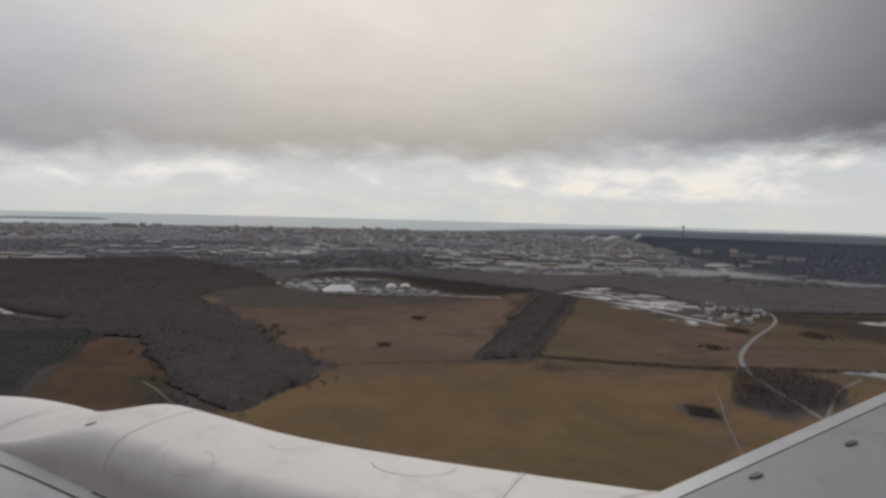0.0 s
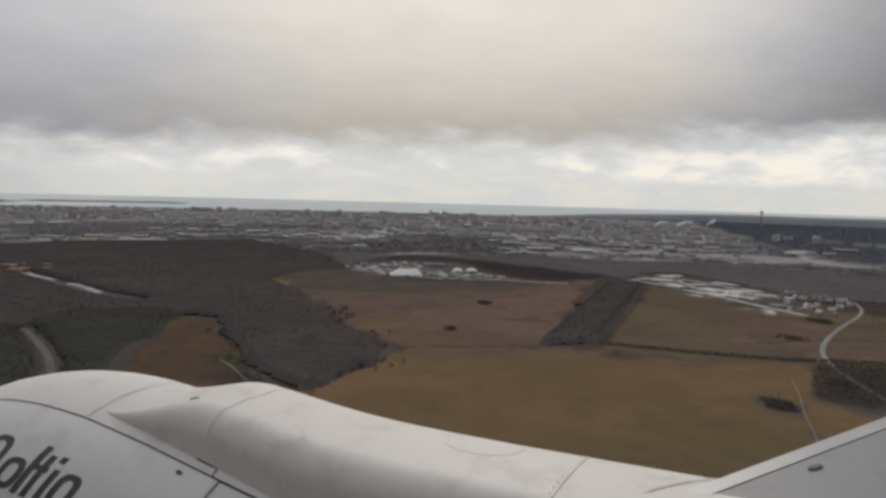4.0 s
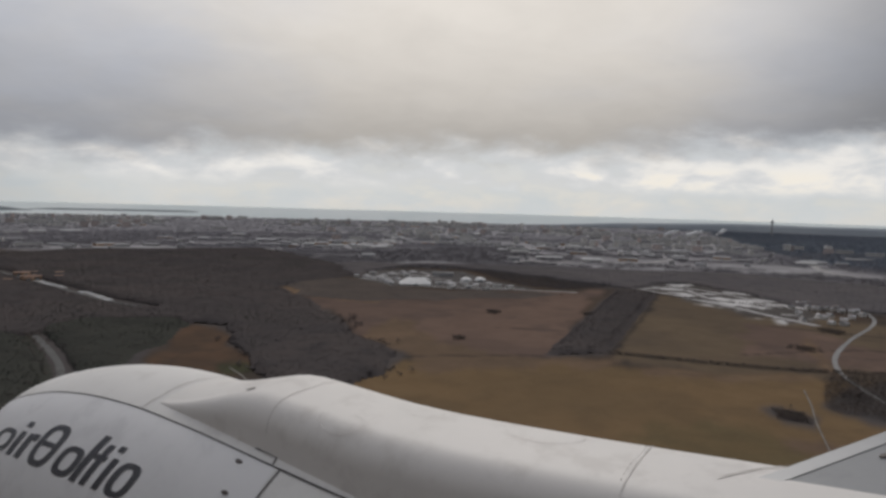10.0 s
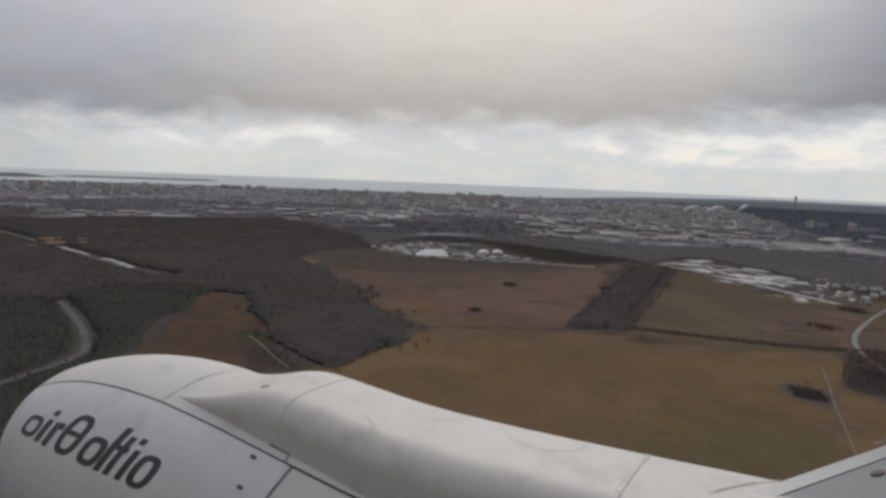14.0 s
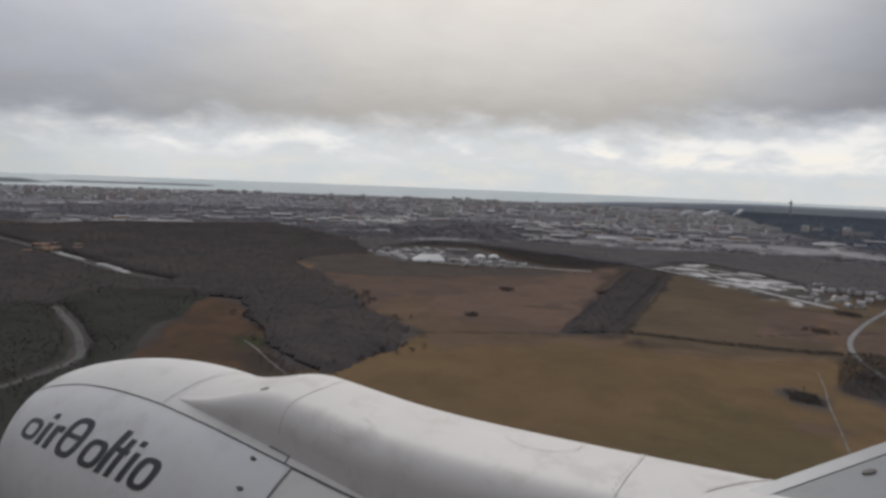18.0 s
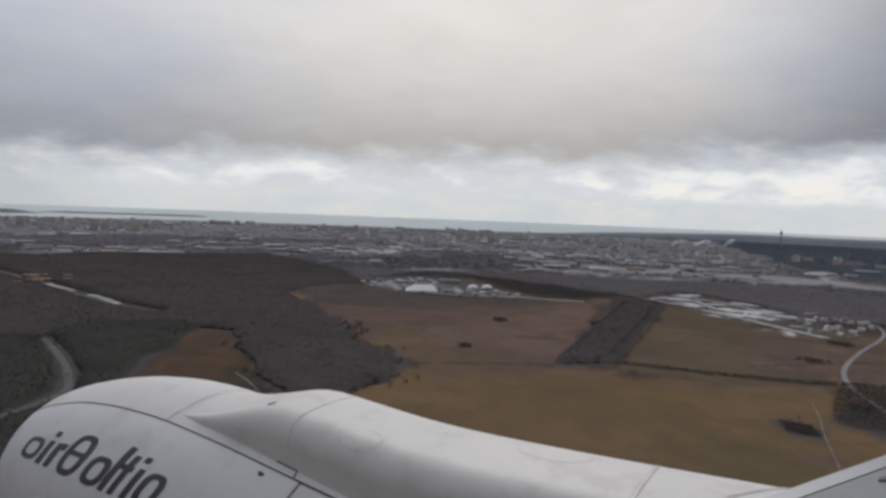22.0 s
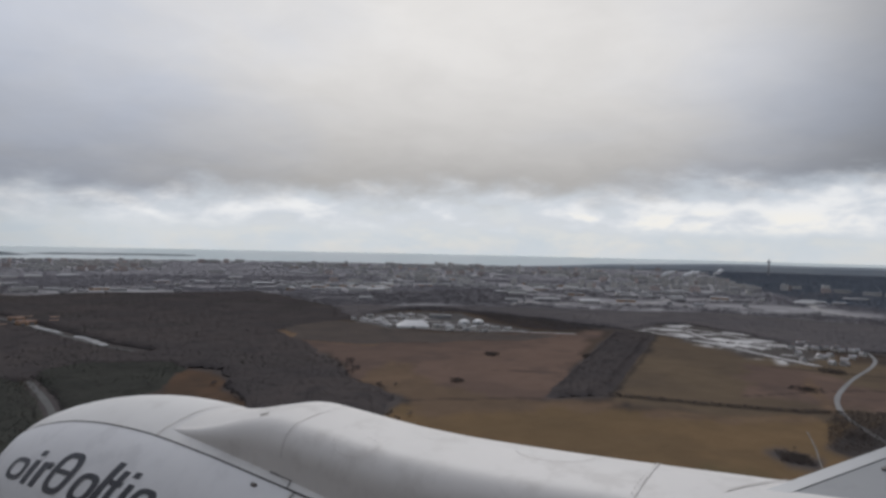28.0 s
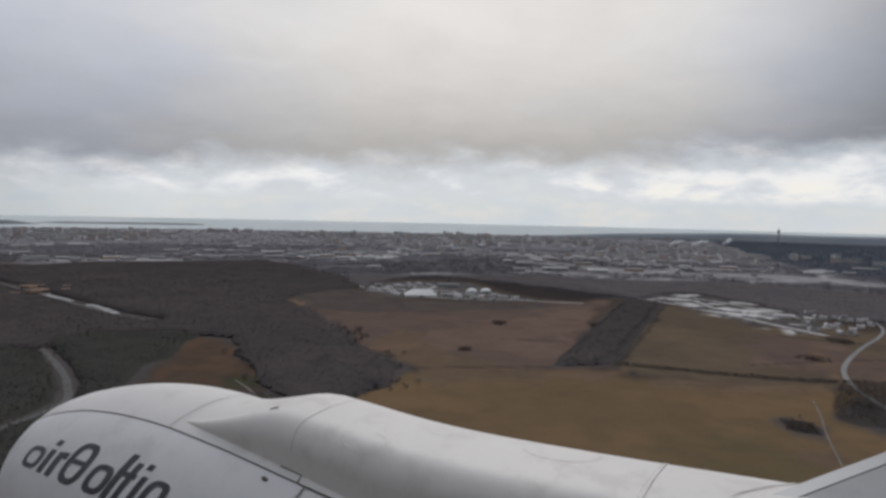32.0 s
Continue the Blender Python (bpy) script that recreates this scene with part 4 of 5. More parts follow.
# ---- works yard with a storage tent and domes ----
sheet("yard", [(-161, 1314), (-145, 1428), (-108, 1500), (-32, 1535), (58, 1506), (109, 1338), (173, 1215), (77, 1179), (-25, 1215), (-97, 1216)], M_YARD, 0.15, "dark works yard with tracks and thin snow", "yard", 16, 12)
for line in ([(-152, 1330), (-120, 1300), (-70, 1285), (-20, 1290)], [(-135, 1390), (-90, 1350), (-30, 1340), (30, 1350)], [(-110, 1450), (-60, 1410), (0, 1390)],
             [(-60, 1232), (0, 1222), (60, 1215), (120, 1216), (180, 1200), (250, 1190)], [(20, 1300), (60, 1285), (110, 1290)], [(-40, 1480), (-20, 1420), (-30, 1360)]):
    ribbon("hardcore", line, 9, M_HARDCORE, 0.3, "pale hardcore lane with thin snow in the yard", "road")


def storage_dome(radius, tall, x, y):
    ob = new("storage_dome")
    tagged(ob, "small white round storage dome in the works yard", "dome", "domes of the works yard")
    n, rings = 28, []
    for k in range(9):
        a = k / 8 * math.pi / 2 * 0.98
        rr, zz = radius * math.cos(a), 1.5 + (tall - 1.5) * math.sin(a)
        rings.append([(rr * math.cos(2 * math.pi * j / n), rr * math.sin(2 * math.pi * j / n), zz) for j in range(n)])
    part("shell", mesh_of("shell", *loft(rings), M_DOME, True), ob)
    ring = [[(rr * math.cos(2 * math.pi * j / n), rr * math.sin(2 * math.pi * j / n), z) for j in range(n)] for rr, z in ((radius + 0.4, 0), (radius + 0.4, 1.8), (radius - 1, 1.9))]
    part("plinth", mesh_of("plinth", *loft(ring), M_CHIMNEY), ob)
    part("door", mesh_of("door", *box(-2.5, -radius - 0.8, 0, 2.5, -radius + 1.5, 4.5), M_GLAZE), ob)
    ob.matrix_basis = pose(x, y, 0.15)


def storage_tent(x, y, turn):
    """A white fabric hall with a hipped roof on low walls."""
    ob = tagged(new("storage_tent"), "large white fabric storage tent in the works yard", "tent")
    part("wall", mesh_of("wall", *box(-29, -17, 0, 29, 17, 3.2), M_DOME), ob)
    v = [(-30, -18, 3), (30, -18, 3), (30, 18, 3), (-30, 18, 3), (-14, 0, 13), (18, 0, 13.5)]
    part("roof", mesh_of("roof", v, [(0, 1, 5, 4), (1, 2, 5), (2, 3, 4, 5), (3, 0, 4), (0, 3, 2, 1)], M_DOME), ob)
    part("door", mesh_of("door", *box(-4, -17.2, 0, 4, -16.9, 3.0), M_GLAZE), ob)
    ob.matrix_basis = pose(x, y, 0.15, 0, 0, turn)


def gravel_mound(x, y, radius, tall, seed):
    """A loose heap with an uneven foot."""
    n, rings = 20, []
    for k in range(7):
        q = k / 6
        rings.append([(radius * (1 - q) * (1 + 0.25 * noise.noise(Vector((math.cos(2 * math.pi * j / n) * 1.5, math.sin(2 * math.pi * j / n) * 1.5, seed)))) * math.cos(2 * math.pi * j / n) + 0.3 * q * radius * math.sin(seed),
                       radius * (1 - q) * math.sin(2 * math.pi * j / n), tall * q ** 0.8) for j in range(n)])
    ob = tagged(new("gravel_mound", mesh_of("gravel_mound", *loft(rings), M_HARDCORE, True)), "pale loose gravel mound in the works yard", "gravel mound", "gravel mounds of the works yard")
    ob.matrix_basis = pose(x, y, 0.15)


storage_tent(-44, 1245, 6)
for x_, y_ in ((55, 1315), (83, 1322)):
    storage_dome(11.5, 9.0, x_, y_)
for i_, (x_, y_) in enumerate([(-131, 1321), (-116, 1367), (-99, 1416), (-77, 1446), (-58, 1463), (-104, 1297), (-81, 1322), (-146, 1350), (-120, 1340), (-60, 1340), (-30, 1330), (20, 1275), (-96, 1262)]):
    gravel_mound(x_, y_, 9 + 2.5 * (i_ % 3), 6 + 1.5 * (i_ % 2), 1.7 * i_)
yard_hall = hall(44, 16, 7, M_CHIMNEY, M_ROOF, "shed", "long grey works shed with a dark roof", "building", "sheds of the works yard")
yard_hall.matrix_basis = pose(9, 1409, 0.15, 0, 0, -8)
small_shed = hall(15, 8, 4.5, M_PANEL, M_WHITEROOF, "shed", "small pale works shed with a snowy roof", "building", "sheds of the works yard")
small_shed.matrix_basis = pose(1, 1256, 0.15, 0, 0, 20)
for i_, (x_, y_) in enumerate([(26, 1234), (56, 1216), (86, 1197), (-88, 1236), (-165, 1344), (50, 1266), (110, 1240), (132, 1228), (96, 1262), (-20, 1300), (-66, 1390), (-140, 1412), (24, 1200), (70, 1236)]):
    copy_thing(small_shed, pose(x_, y_, 0.15, 0, 0, 37 * i_ - 30))


def cottage(x, y, turn, first=[]):
    """A small house: wall, pitched roof, chimney, door and windows."""
    m = pose(x, y, 0.3, 0, 0, turn)
    if first:
        return copy_thing(first[0], m)
    ob = tagged(new("cottage"), "small pale cottage with a snowy pitched roof", "house", "cottages by the road")
    part("wall", mesh_of("wall", *box(-4.5, -3.5, 0, 4.5, 3.5, 3.6), M_PANEL), ob)
    v = [(-5, -4.1, 3.4), (-5, 0, 6.4), (-5, 4.1, 3.4), (5, -4.1, 3.4), (5, 0, 6.4), (5, 4.1, 3.4)]
    part("roof", mesh_of("roof", v, [(0, 3, 4, 1), (1, 4, 5, 2), (0, 1, 2), (3, 5, 4), (0, 2, 5, 3)], M_COTROOF), ob)
    part("chimney", mesh_of("chimney", *box(1.5, -0.5, 5.2, 2.4, 0.4, 7.4), M_OCHRE), ob)
    part("door", mesh_of("door", *box(-0.5, -3.6, 0, 0.5, -3.45, 2.1), M_GLAZE), ob)
    for wx in (-2.8, 2.4):
        part("window", mesh_of("window", *box(wx - 0.6, -3.58, 1.0, wx + 0.6, -3.45, 2.3), M_GLAZE), ob)
    ob.matrix_basis = m
    first.append(ob)
    return ob


cot = random.Random(5)
for i_ in range(44):
    t_ = cot.random()
    x_ = -500 + 175 * t_ - cot.uniform(15, 230) * (0.5 + t_)
    y_ = 780 - 420 * t_ + cot.uniform(-30, 60)
    if not inside(np.array([x_]), np.array([y_]), FOREST)[0]:
        cottage(x_, y_, cot.uniform(0, 180))
for x_, y_, a_ in ((700, 640, 20), (735, 655, 70), (860, 690, 10), (905, 655, 50), (560, 905, 30)):
    cottage(x_, y_, a_)


for i_ in range(24):
    (x_, y_), = polar((cot.uniform(28.0, 33.0), cot.uniform(1060, 1300)))
    cottage(x_, y_, cot.uniform(0, 180))
russet_house = None
for i_ in range(14):
    (x_, y_), = polar((cot.uniform(-33.5, -29.5), cot.uniform(1330, 1450)))
    if russet_house is None:
        russet_house = hall(13, 9, 6, M_OCHRE, M_RUSTROOF, "house", "long low house with a rust-orange roof", "house", "orange-roofed houses beyond the siding")
        russet_house.matrix_basis = pose(x_, y_, 0, 0, 0, 30)
    else:
        copy_thing(russet_house, pose(x_, y_, 0, 0, 0, 30 + cot.choice([0, 90, 8, -6])))


def mast(x, y, tall, name, label):
    ob = new(name)
    tagged(ob, label, "tower")
    n = 12
    rings = [[(r * math.cos(2 * math.pi * j / n), r * math.sin(2 * math.pi * j / n), z) for j in range(n)]
             for r, z in ((6.5, -5), (5.2, tall * 0.5), (4.6, tall * 0.72))]
    part("shaft", mesh_of("shaft", *loft(rings), M_CHIMNEY, True), ob)
    rings = [[(r * math.cos(2 * math.pi * j / n), r * math.sin(2 * math.pi * j / n), z) for j in range(n)]
             for r, z in ((4.6, tall * 0.72), (8.0, tall * 0.76), (8.0, tall * 0.84), (4.0, tall * 0.88), (1.5, tall * 0.9), (0.8, tall))]
    part("head", mesh_of("head", *loft(rings), M_CHIMNEY, True), ob)
    ob.matrix_basis = pose(x, y, float(height(x, y)))


(mast_x, mast_y), = polar((26.5, 4350))
mast(mast_x, mast_y, 105, "tower", "lone grey tower on the wooded horizon")


# ---- power plant at the edge of town ----
def steam_plume(x, y, z, length, seed):
    """White steam torn into billows by the wind, thinning out to one side."""
    rings, n = [], 22
    for k in range(41):
        q = k / 40
        rad = (2.5 + 11 * q ** 0.6) * (1.02 - q) ** 0.45 * (1 + 0.5 * noise.noise(Vector((9 * q, seed, 1))))
        cx, cz = x + length * q, z + 24 * q ** 0.5 + 5 * noise.noise(Vector((6 * q, seed, 4)))
        ring = []
        for j in range(n):
            b = 2 * math.pi * j / n
            r = rad * (1 + 0.75 * noise.noise(Vector((1.7 * math.cos(b), 1.7 * math.sin(b), 11 * q + seed))))
            ring.append((cx + 3 * math.sin(3 * b + seed), y + 1.4 * r * math.cos(b), cz + 0.8 * r * math.sin(b)))
        rings.append(ring)
    tagged(new("steam_plume", mesh_of("steam_plume", *loft(rings), M_STEAM, True)), "white steam drifting from the power plant's chimney", "steam", "steam plumes of the power plant")


def chimney(x, y, tall):
    ob = tagged(new("chimney"), "slim grey concrete chimney of the power plant", "chimney", "chimneys of the power plant")
    n = 14
    part("shaft", mesh_of("shaft", *loft([[(r * math.cos(2 * math.pi * j / n), r * math.sin(2 * math.pi * j / n), z) for j in range(n)] for r, z in ((3.6, -4), (2.4, tall))]), M_CHIMNEY, True), ob)
    part("rim", mesh_of("rim", *loft([[(r * math.cos(2 * math.pi * j / n), r * math.sin(2 * math.pi * j / n), z) for j in range(n)] for r, z in ((2.9, tall - 2), (2.9, tall + 0.6), (2.0, tall + 0.6))]), M_ROOF, True), ob)
    ob.matrix_basis = pose(x, y, float(height(x, y)))


for bearing, away_, tall_, run_ in ((18.6, 3050, 38, 60), (20.3, 3080, 40, 70), (22.6, 3020, 52, 40)):
    (x_, y_), = polar((bearing, away_))
    chimney(x_, y_, tall_)
    steam_plume(x_, y_, float(height(x_, y_)) + tall_, run_, bearing)
for bearing, away_, turn_ in ((19.0, 2990, -10), (20.3, 3010, -25), (21.6, 2960, -18)):
    (x_, y_), = polar((bearing, away_))
    copy_thing(KINDS[4], pose(x_, y_, float(height(x_, y_)), 0, 0, turn_))


# ---- airliner: engine, pylon and wing (x outboard, y forward, z up) ----
airliner = tagged(new("airliner"), "white airliner's engine, pylon and wing in flight", "aircraft")
airliner.matrix_basis = pose(0, 0, ALT, 0, 0, 60)
AX, AZ = 3.2, -2.43
PROFILE = [(5.42, 0.57), (5.38, 0.625), (5.26, 0.685), (5.02, 0.768), (4.7, 0.855), (4.3, 0.91), (4.0, 0.93), (3.6, 0.91), (3.1, 0.86), (2.3, 0.77), (1.0, 0.62), (0.2, 0.52)]


def radius_at(f):
    """Smooth nacelle radius."""
    xs, rs = [p[0] for p in PROFILE][::-1], [p[1] for p in PROFILE][::-1]
    k = 0.12 if f < 5.0 else 0.03
    return float(sum(np.interp(f + d * k, xs, rs) for d in (-2, -1, 0, 1, 2)) / 5)


def skin(f, deg, off=0.0):
    """A place on the nacelle; deg is the angle up from the inboard side."""
    a, r = radians(deg), radius_at(f) + off
    return (AX - r * math.cos(a), f, AZ + r * math.sin(a))


def nacelle():
    n = 96
    fs = [0.2 + 5.16 * i / 70 for i in range(71)] + [5.38, 5.41]
    rings = [[skin(f, 360 * j / n) for j in range(n)] for f in fs]
    for f, r in ((5.42, 0.55), (5.40, 0.52), (5.25, 0.50), (4.6, 0.54)):
        rings.append([(AX - r * math.cos(2 * math.pi * j / n), f, AZ + r * math.sin(2 * math.pi * j / n)) for j in range(n)])
    return mesh_of("engine_nacelle", *loft(rings), M_COWL, True)


engine = part("engine_nacelle", nacelle(), airliner, "white engine nacelle with tapered intake")


def strip_on(points, width, place, off=0.005):
    """A thin ribbon that follows a surface; points are surface coordinates, place maps them."""
    fine_pts = []
    for (a0, b0), (a1, b1) in zip(points, points[1:]):
        for k in range(8):
            fine_pts.append((a0 + (a1 - a0) * k / 8, b0 + (b1 - b0) * k / 8))
    fine_pts.append(points[-1])
    P = [Vector(place(*p, off)) for p in fine_pts]
    Q = [Vector(place(*p, off + 0.05)) for p in fine_pts]
    verts, faces = [], []
    for i, p in enumerate(P):
        d = P[min(i + 1, len(P) - 1)] - P[max(i - 1, 0)]
        s = d.cross(Q[i] - p).normalized() * width / 2
        verts += [p - s, p + s]
        if i:
            faces.append((2 * i - 2, 2 * i - 1, 2 * i + 1, 2 * i))
    return verts, faces


def cowl_door():
    rings = []
    for i in range(41):
        f = 2.56 + (5.37 - 2.56) * i / 40
        up = np.interp(f, [2.53, 3.14, 3.67, 4.26, 4.61, 5.0, 5.4], [59.2, 61.8, 63.1, 62.9, 62.4, 60.3, 57])
        rings.append([skin(f, -40 + (up + 40) * j / 40, 0.0025) for j in range(41)])
    v, q = loft(rings, False)
    return mesh_of("cowl_door", v, [x[::-1] for x in q], M_DOOR, True)


door_ = part("cowl_door", cowl_door(), engine, "pale grey cowl door below the hinge")
part("hinge_seal", mesh_of("hinge_seal", *strip_on([(5.3, 58), (5.0, 60.5), (4.61, 62.6), (4.26, 63.1), (3.67, 63.3), (3.14, 62), (2.53, 59.4)], 0.010, skin), M_DARKSEAM), engine, "black seal along the cowl hinge")
part("seam", mesh_of("seam", *strip_on([(2.53, 59.4), (2.54, 52), (2.57, 40), (2.57, 10)], 0.010, skin), M_DARKSEAM), engine)
part("seam", mesh_of("seam", *strip_on([(3.69, 63.3), (3.67, 76), (3.66, 90), (3.66, 110)], 0.008, skin), M_SEAM), engine)
part("hinge_fitting", mesh_of("hinge_fitting", *strip_on([(2.76, 64.2), (2.60, 63.6), (2.59, 59.6)], 0.008, skin, 0.006), M_DARKSEAM), engine)
part("seam", mesh_of("seam", *strip_on([(2.53, 59.4), (2.2, 58), (1.8, 57)], 0.012, skin), M_DARKSEAM), engine)


def stud(f, deg, wide, deep):
    """A small raised latch on the cowl."""
    pts = [skin(f + wide * math.cos(a), deg + deep * math.sin(a), 0.002) for a in [2 * math.pi * k / 12 for k in range(12)]]
    top = [skin(f + 0.7 * wide * math.cos(a), deg + 0.7 * deep * math.sin(a), 0.014) for a in [2 * math.pi * k / 12 for k in range(12)]]
    return loft([pts, top])


for f_, d_ in ((2.79, 56.7), (2.75, 44.3), (2.72, 32)):
    part("latch", mesh_of("latch", *stud(f_, d_, 0.024, 0.9), M_FIXING), engine, "small dark cowl latch")


def plain_ring(f0, f1, d0, d1, wf, wd, slant):
    """A flat closed loop of paint on the cowl."""
    n, outer, inner = 28, [], []
    fm, dm, fr, dr = (f0 + f1) / 2, (d0 + d1) / 2, abs(f0 - f1) / 2, (d1 - d0) / 2
    for k in range(n):
        a = 2 * math.pi * k / n
        c, s = math.cos(a), math.sin(a)
        c, s = math.copysign(abs(c) ** 0.7, c), math.copysign(abs(s) ** 0.7, s)
        for lst, u, v in ((outer, fr, dr), (inner, fr - wf, dr - wd)):
            lst.append(skin(fm + u * c - slant * s * v / 8, dm + v * s, 0.006))
    faces = [(k, (k + 1) % n, n + (k + 1) % n, n + k) for k in range(n)]
    return outer + inner, faces


def plain_bar(f0, f1, d0, d1, slant):
    n = 6
    verts = []
    for k in range(n + 1):
        d = d0 + (d1 - d0) * k / n
        s = -slant * (d - (d0 + d1) / 2) / 8
        verts += [skin(f0 + s, d, 0.006), skin(f1 + s, d, 0.006)]
    return verts, [(2 * k, 2 * k + 1, 2 * k + 3, 2 * k + 2) for k in range(n)]


SL = 0.035
for piece in (plain_ring(4.875, 4.605, 30.8, 41.3, 0.055, 2.2, SL), plain_bar(4.565, 4.495, 30.8, 41.3, SL), plain_bar(4.535, 4.465, 43.3, 45.8, SL), plain_bar(4.445, 4.375, 30.8, 41.3, SL),
              plain_bar(4.375, 4.305, 38.8, 41.6, SL), plain_ring(4.285, 4.045, 30.3, 47.8, 0.055, 2.4, SL), plain_bar(4.235, 4.085, 38.3, 40.3, SL), plain_ring(4.005, 3.805, 30.3, 41.8, 0.05, 2.2, SL), plain_bar(3.78, 3.725, 30.3, 48.8, SL),
              plain_bar(3.695, 3.645, 30.3, 46.3, SL), plain_bar(3.715, 3.615, 39.8, 41.9, SL), plain_bar(3.595, 3.545, 30.3, 42.3, SL), plain_bar(3.575, 3.525, 44.7, 47.1, SL), plain_ring(3.515, 3.335, 29.8, 42.8, 0.05, 2.2, SL)):
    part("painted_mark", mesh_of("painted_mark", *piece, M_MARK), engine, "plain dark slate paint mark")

CREST = [(-2.6, -2.0), (-1.0, -1.45), (-0.7, -1.41), (0.05, -1.434), (0.58, -1.460), (1.2, -1.486), (1.94, -1.502), (2.36, -1.472), (2.8, -1.424), (3.2, -1.405), (3.9, -1.44)]


def crest(f):
    """Height of the fairing's top."""
    return float(sum(np.interp(f + d, [p[0] for p in CREST], [p[1] for p in CREST]) for d in (-0.3, -0.15, 0, 0.15, 0.3)) / 5)


def pylon_ring(f):
    """Cross-section of the pylon fairing: it grows out of the nacelle's top and gets flatter aft."""
    k = min(1.0, max(0.0, (3.72 - f) / 0.95))
    k = k * k * (3 - 2 * k)
    half = 0.335 + 0.045 * min(1.0, max(0.0, (3.7 - f) / 2.0))
    rn = radius_at(max(f, 2.2))
    rc = 0.02 + 0.15 * k

    def top(o):
        arc = AZ + math.sqrt(rn * rn - o * o) - 0.006
        flat = crest(f) + 0.028 - 0.035 * (o / half) ** 2
        return arc * (1 - k) + flat * k

    pts = [(AX - half, f, -2.3)]
    for j in range(9):
        a = math.pi / 2 * j / 8
        o = -half + rc - rc * math.cos(a)
        pts.append((AX + o, f, top(-half + rc) - rc + rc * math.sin(a)))
    for j in range(1, 16):
        o = (-half + rc) + 2 * (half - rc) * j / 16
        pts.append((AX + o, f, top(o)))
    pts += [(2 * AX - x, y, z) for x, y, z in reversed(pts[:10])]
    return [(x + 0.03 * k * (x > AX), y, z) for x, y, z in pts]


rings_ = [pylon_ring(-2.4 + 6.13 * i / 60) for i in range(61)]
pv, pf = loft(rings_, False)
pf.append(tuple(range(60 * 35, 61 * 35)))
pylon = part("pylon_fairing", mesh_of("pylon_fairing", pv, pf, M_PAINT, True), airliner, "smooth white pylon fairing over the engine")


def crown(f, o, off=0.0):
    """A place on the fairing's skin at f forward and o outboard."""
    ring = pylon_ring(f)[1:-1]
    return (o, f, float(np.interp(o, [p[0] for p in ring], [p[2] for p in ring])) + off)


def side_line(f, width, mat, name):
    ring = pylon_ring(f)[1:-1]
    verts, faces = [], []
    for i, (x, y, z) in enumerate(ring):
        n = Vector((x - AX, 0, max(0.05, z + 1.9))).normalized() * 0.004
        verts += [(x + n.x, y - width / 2, z + n.z), (x + n.x, y + width / 2, z + n.z)]
        if i:
            faces.append((2 * i - 2, 2 * i - 1, 2 * i + 1, 2 * i))
    part(name, mesh_of(name, verts, faces, mat), pylon)


for f_ in (2.68, 0.74):
    side_line(f_, 0.0055, M_SEAM, "seam")
part("seam", mesh_of("seam", *strip_on([(0.06, 3.60), (0.24, 3.39), (0.40, 3.16)], 0.010, crown), M_SEAM), pylon)


def rivet_row(f, o0, o1, count):
    """Small dark fastener heads beside a seam of the fairing."""
    pieces = []
    for k in range(count):
        o = o0 + (o1 - o0) * k / (count - 1)
        c, up = Vector(crown(f + 0.004 * math.sin(7.0 * k), o)), Vector((0, 0, 0.006))
        ring = [c + up * 0.4 + Vector((0.0035 * math.cos(a), 0.0035 * math.sin(a), 0)) for a in [math.pi / 3 * j for j in range(6)]]
        pieces.append(loft([ring, [p + up * 0.5 for p in ring]]))
    part("rivet_row", mesh_of("rivet_row", *join(pieces), M_SEAM), pylon, "row of small dark rivet heads")


rivet_row(0.76, 2.98, 3.5, 10)


def oval(fm, om, fr, orr, a0, a1, wide):
    pts = [(fm + fr * math.cos(radians(a)), om + orr * math.sin(radians(a))) for a in np.linspace(a0, a1, 15)]
    part("access_panel_edge", mesh_of("access_panel_edge", *strip_on(pts, wide, crown), M_SEAM), pylon)


oval(2.25, 2.96, 0.14, 0.085, 95, 400, 0.004)
oval(1.95, 3.34, 0.10, 0.10, 150, 350, 0.004)
oval(1.26, 3.38, 0.21, 0.16, 165, 345, 0.005)
part("vent", mesh_of("vent", *strip_on([(3.0, 2.995), (2.96, 3.03)], 0.024, crown), M_FIXING), pylon, "tiny grimy vent")

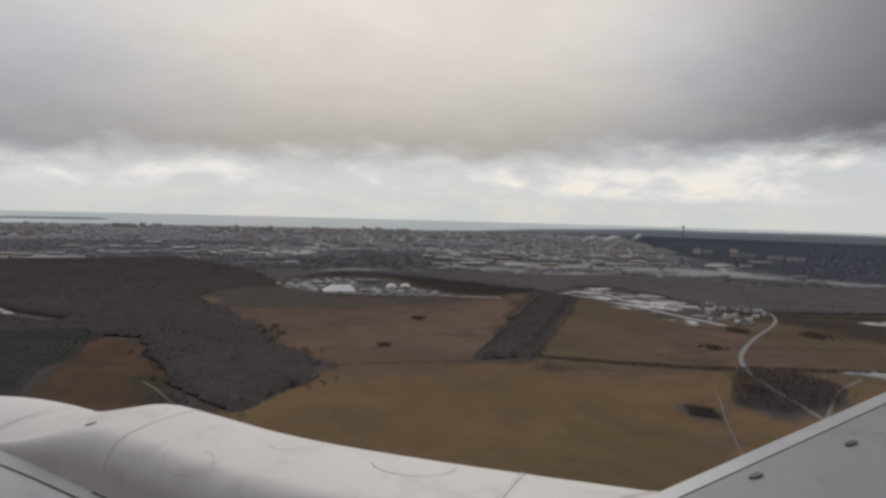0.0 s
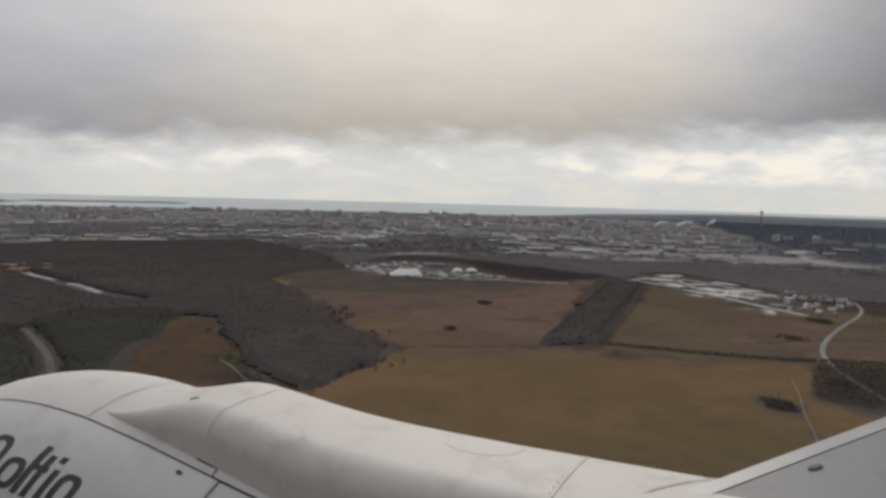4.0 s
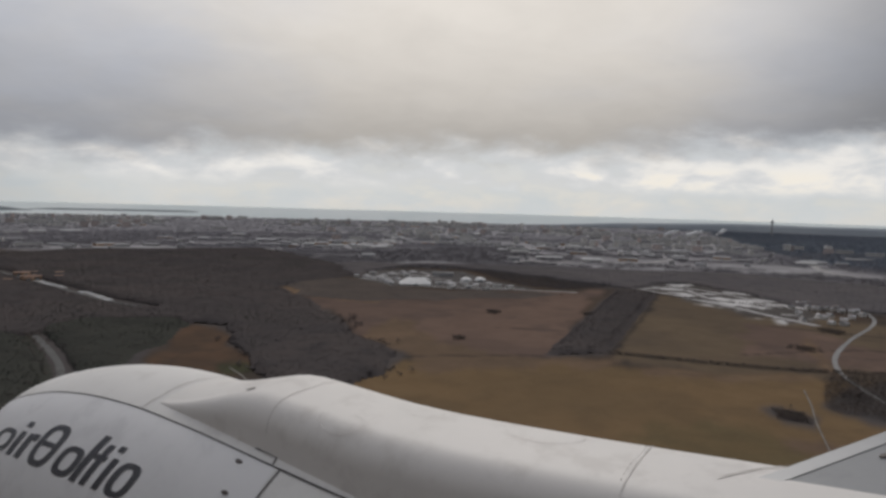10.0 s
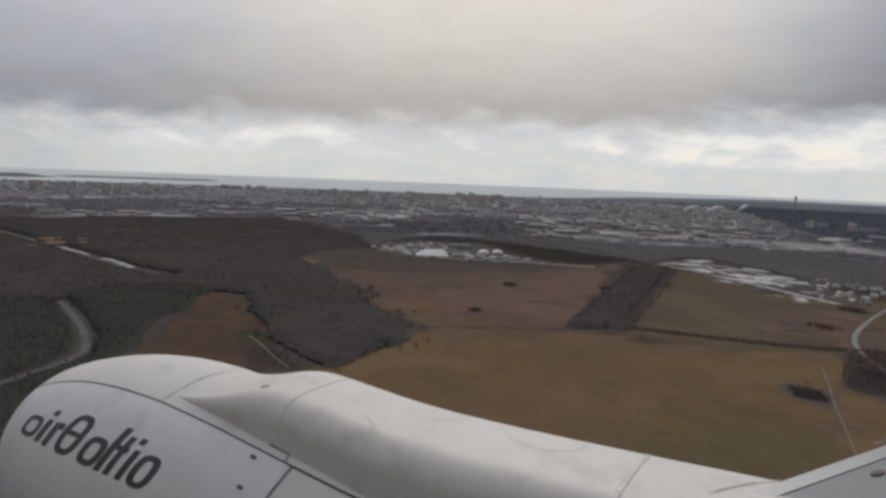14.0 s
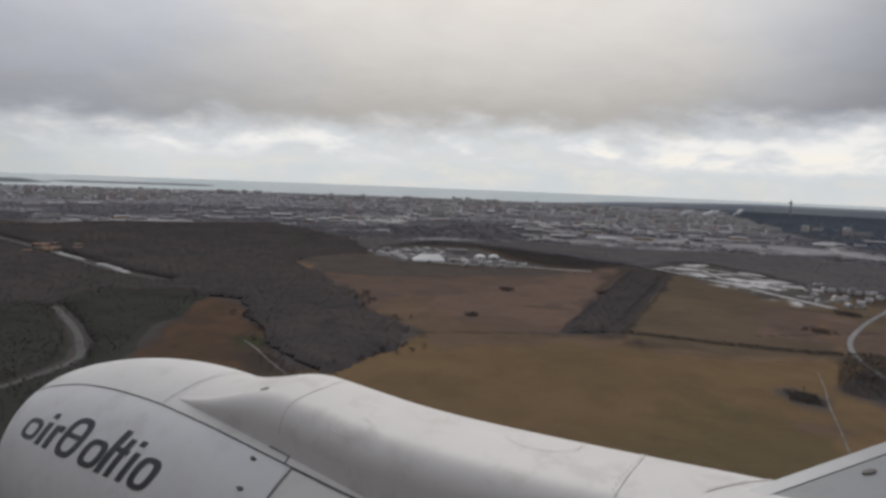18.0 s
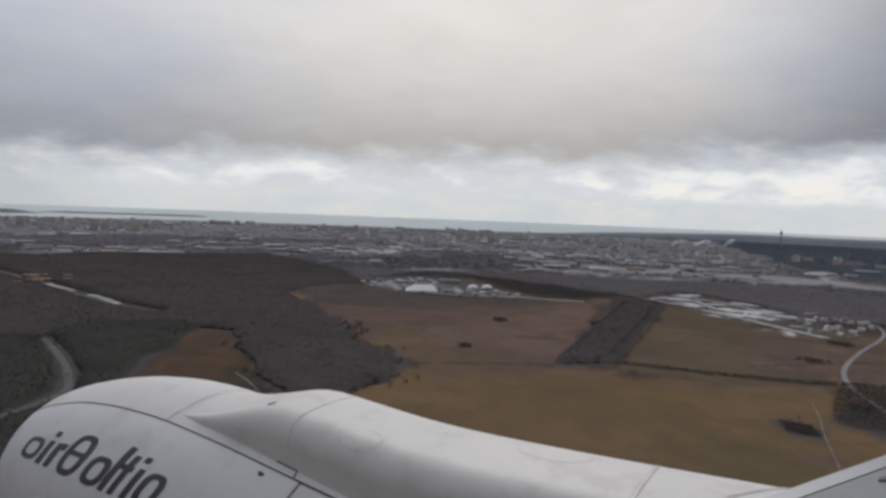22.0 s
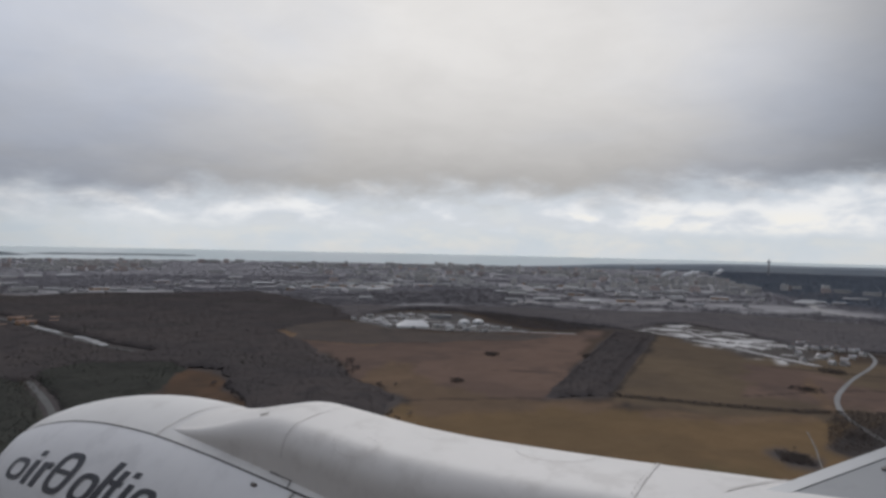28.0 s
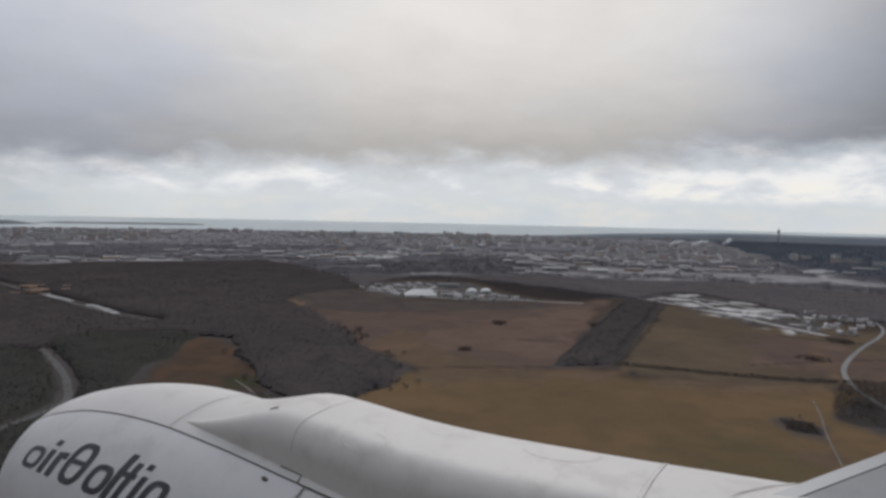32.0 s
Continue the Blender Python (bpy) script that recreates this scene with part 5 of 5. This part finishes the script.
# unseen fuselage wall behind the window; its grey bulk shades the engine's inboard side
def fuselage():
    n, rings = 40, []
    for f, r in ((-14, 1.8), (-6, 1.95), (10, 1.95), (13, 1.6), (15, 0.9)):
        rings.append([(-2.2 + r * math.cos(2 * math.pi * j / n), f, 0.0 + r * math.sin(2 * math.pi * j / n)) for j in range(n)])
    return mesh_of("fuselage", *loft(rings), M_FUSELAGE, True)


part("fuselage", fuselage(), airliner, "plain pale grey fuselage side, out of view")

# wing
LE0, SWEEP, RISE = -0.012, -0.763, 0.175


def wing_point(o, c, thick=0.0):
    """Upper skin of the wing: o outboard, c metres behind the leading edge."""
    f = LE0 + SWEEP * (o - 3.6) - c
    k = min(1.0, max(0.0, (3.18 - o) / 0.35))
    sink = 0.5 * k * k * (3 - 2 * k)
    return (o, f, -1.36 + RISE * (o - 3.6) - sink + 0.05 * math.sin(min(1.0, c / 1.4) * math.pi / 2) - 0.02 * c - thick)


def wing_piece(c0, c1, lift, nose):
    rings = []
    for i in range(31):
        o = -2.0 + 5.0 * i / 7 if i < 7 else 3.0 + 0.06 * (i - 7) if i < 17 else 3.6 + 12.4 * (i - 17) / 13
        cut = 1 - 0.5 * max(0.0, o - 0.75) / 15.25
        up = [wing_point(o, c0 + (c1 - c0) * k / 10 * (cut if c1 > 1 else 1), -lift) for k in range(11)]
        lo = [wing_point(o, c0 + (c1 - c0) * k / 10 * (cut if c1 > 1 else 1), 0.11 + 0.1 * math.sin(k / 10 * math.pi)) for k in range(10, -1, -1)]
        front = [wing_point(o, c0 - 0.022, 0.05)] if nose else []
        rings.append(up + lo + front)
    return loft(rings)


wing = part("wing", mesh_of("wing", *wing_piece(0.096, 3.0, 0.0, False), M_WING, False), airliner, "grey-painted wing upper skin")
part("slat", mesh_of("slat", *wing_piece(0.0, 0.090, 0.004, True), M_SLAT, False), wing, "pale bare-metal leading-edge slat")


def fixing(o, c):
    pts = [Vector(wing_point(o + 0.030 * math.cos(a), c + 0.018 * math.sin(a))) + Vector((0, 0, 0.003)) for a in [2 * math.pi * k / 12 for k in range(12)]]
    top = [p + Vector((0, 0, 0.006)) for p in pts]
    part("fixing", mesh_of("fixing", *loft([pts, top]), M_FIXING), wing, "dark recessed fixing")


for i in range(9):
    fixing(3.644 + 0.42 * i, 0.181 + 0.085 * i)
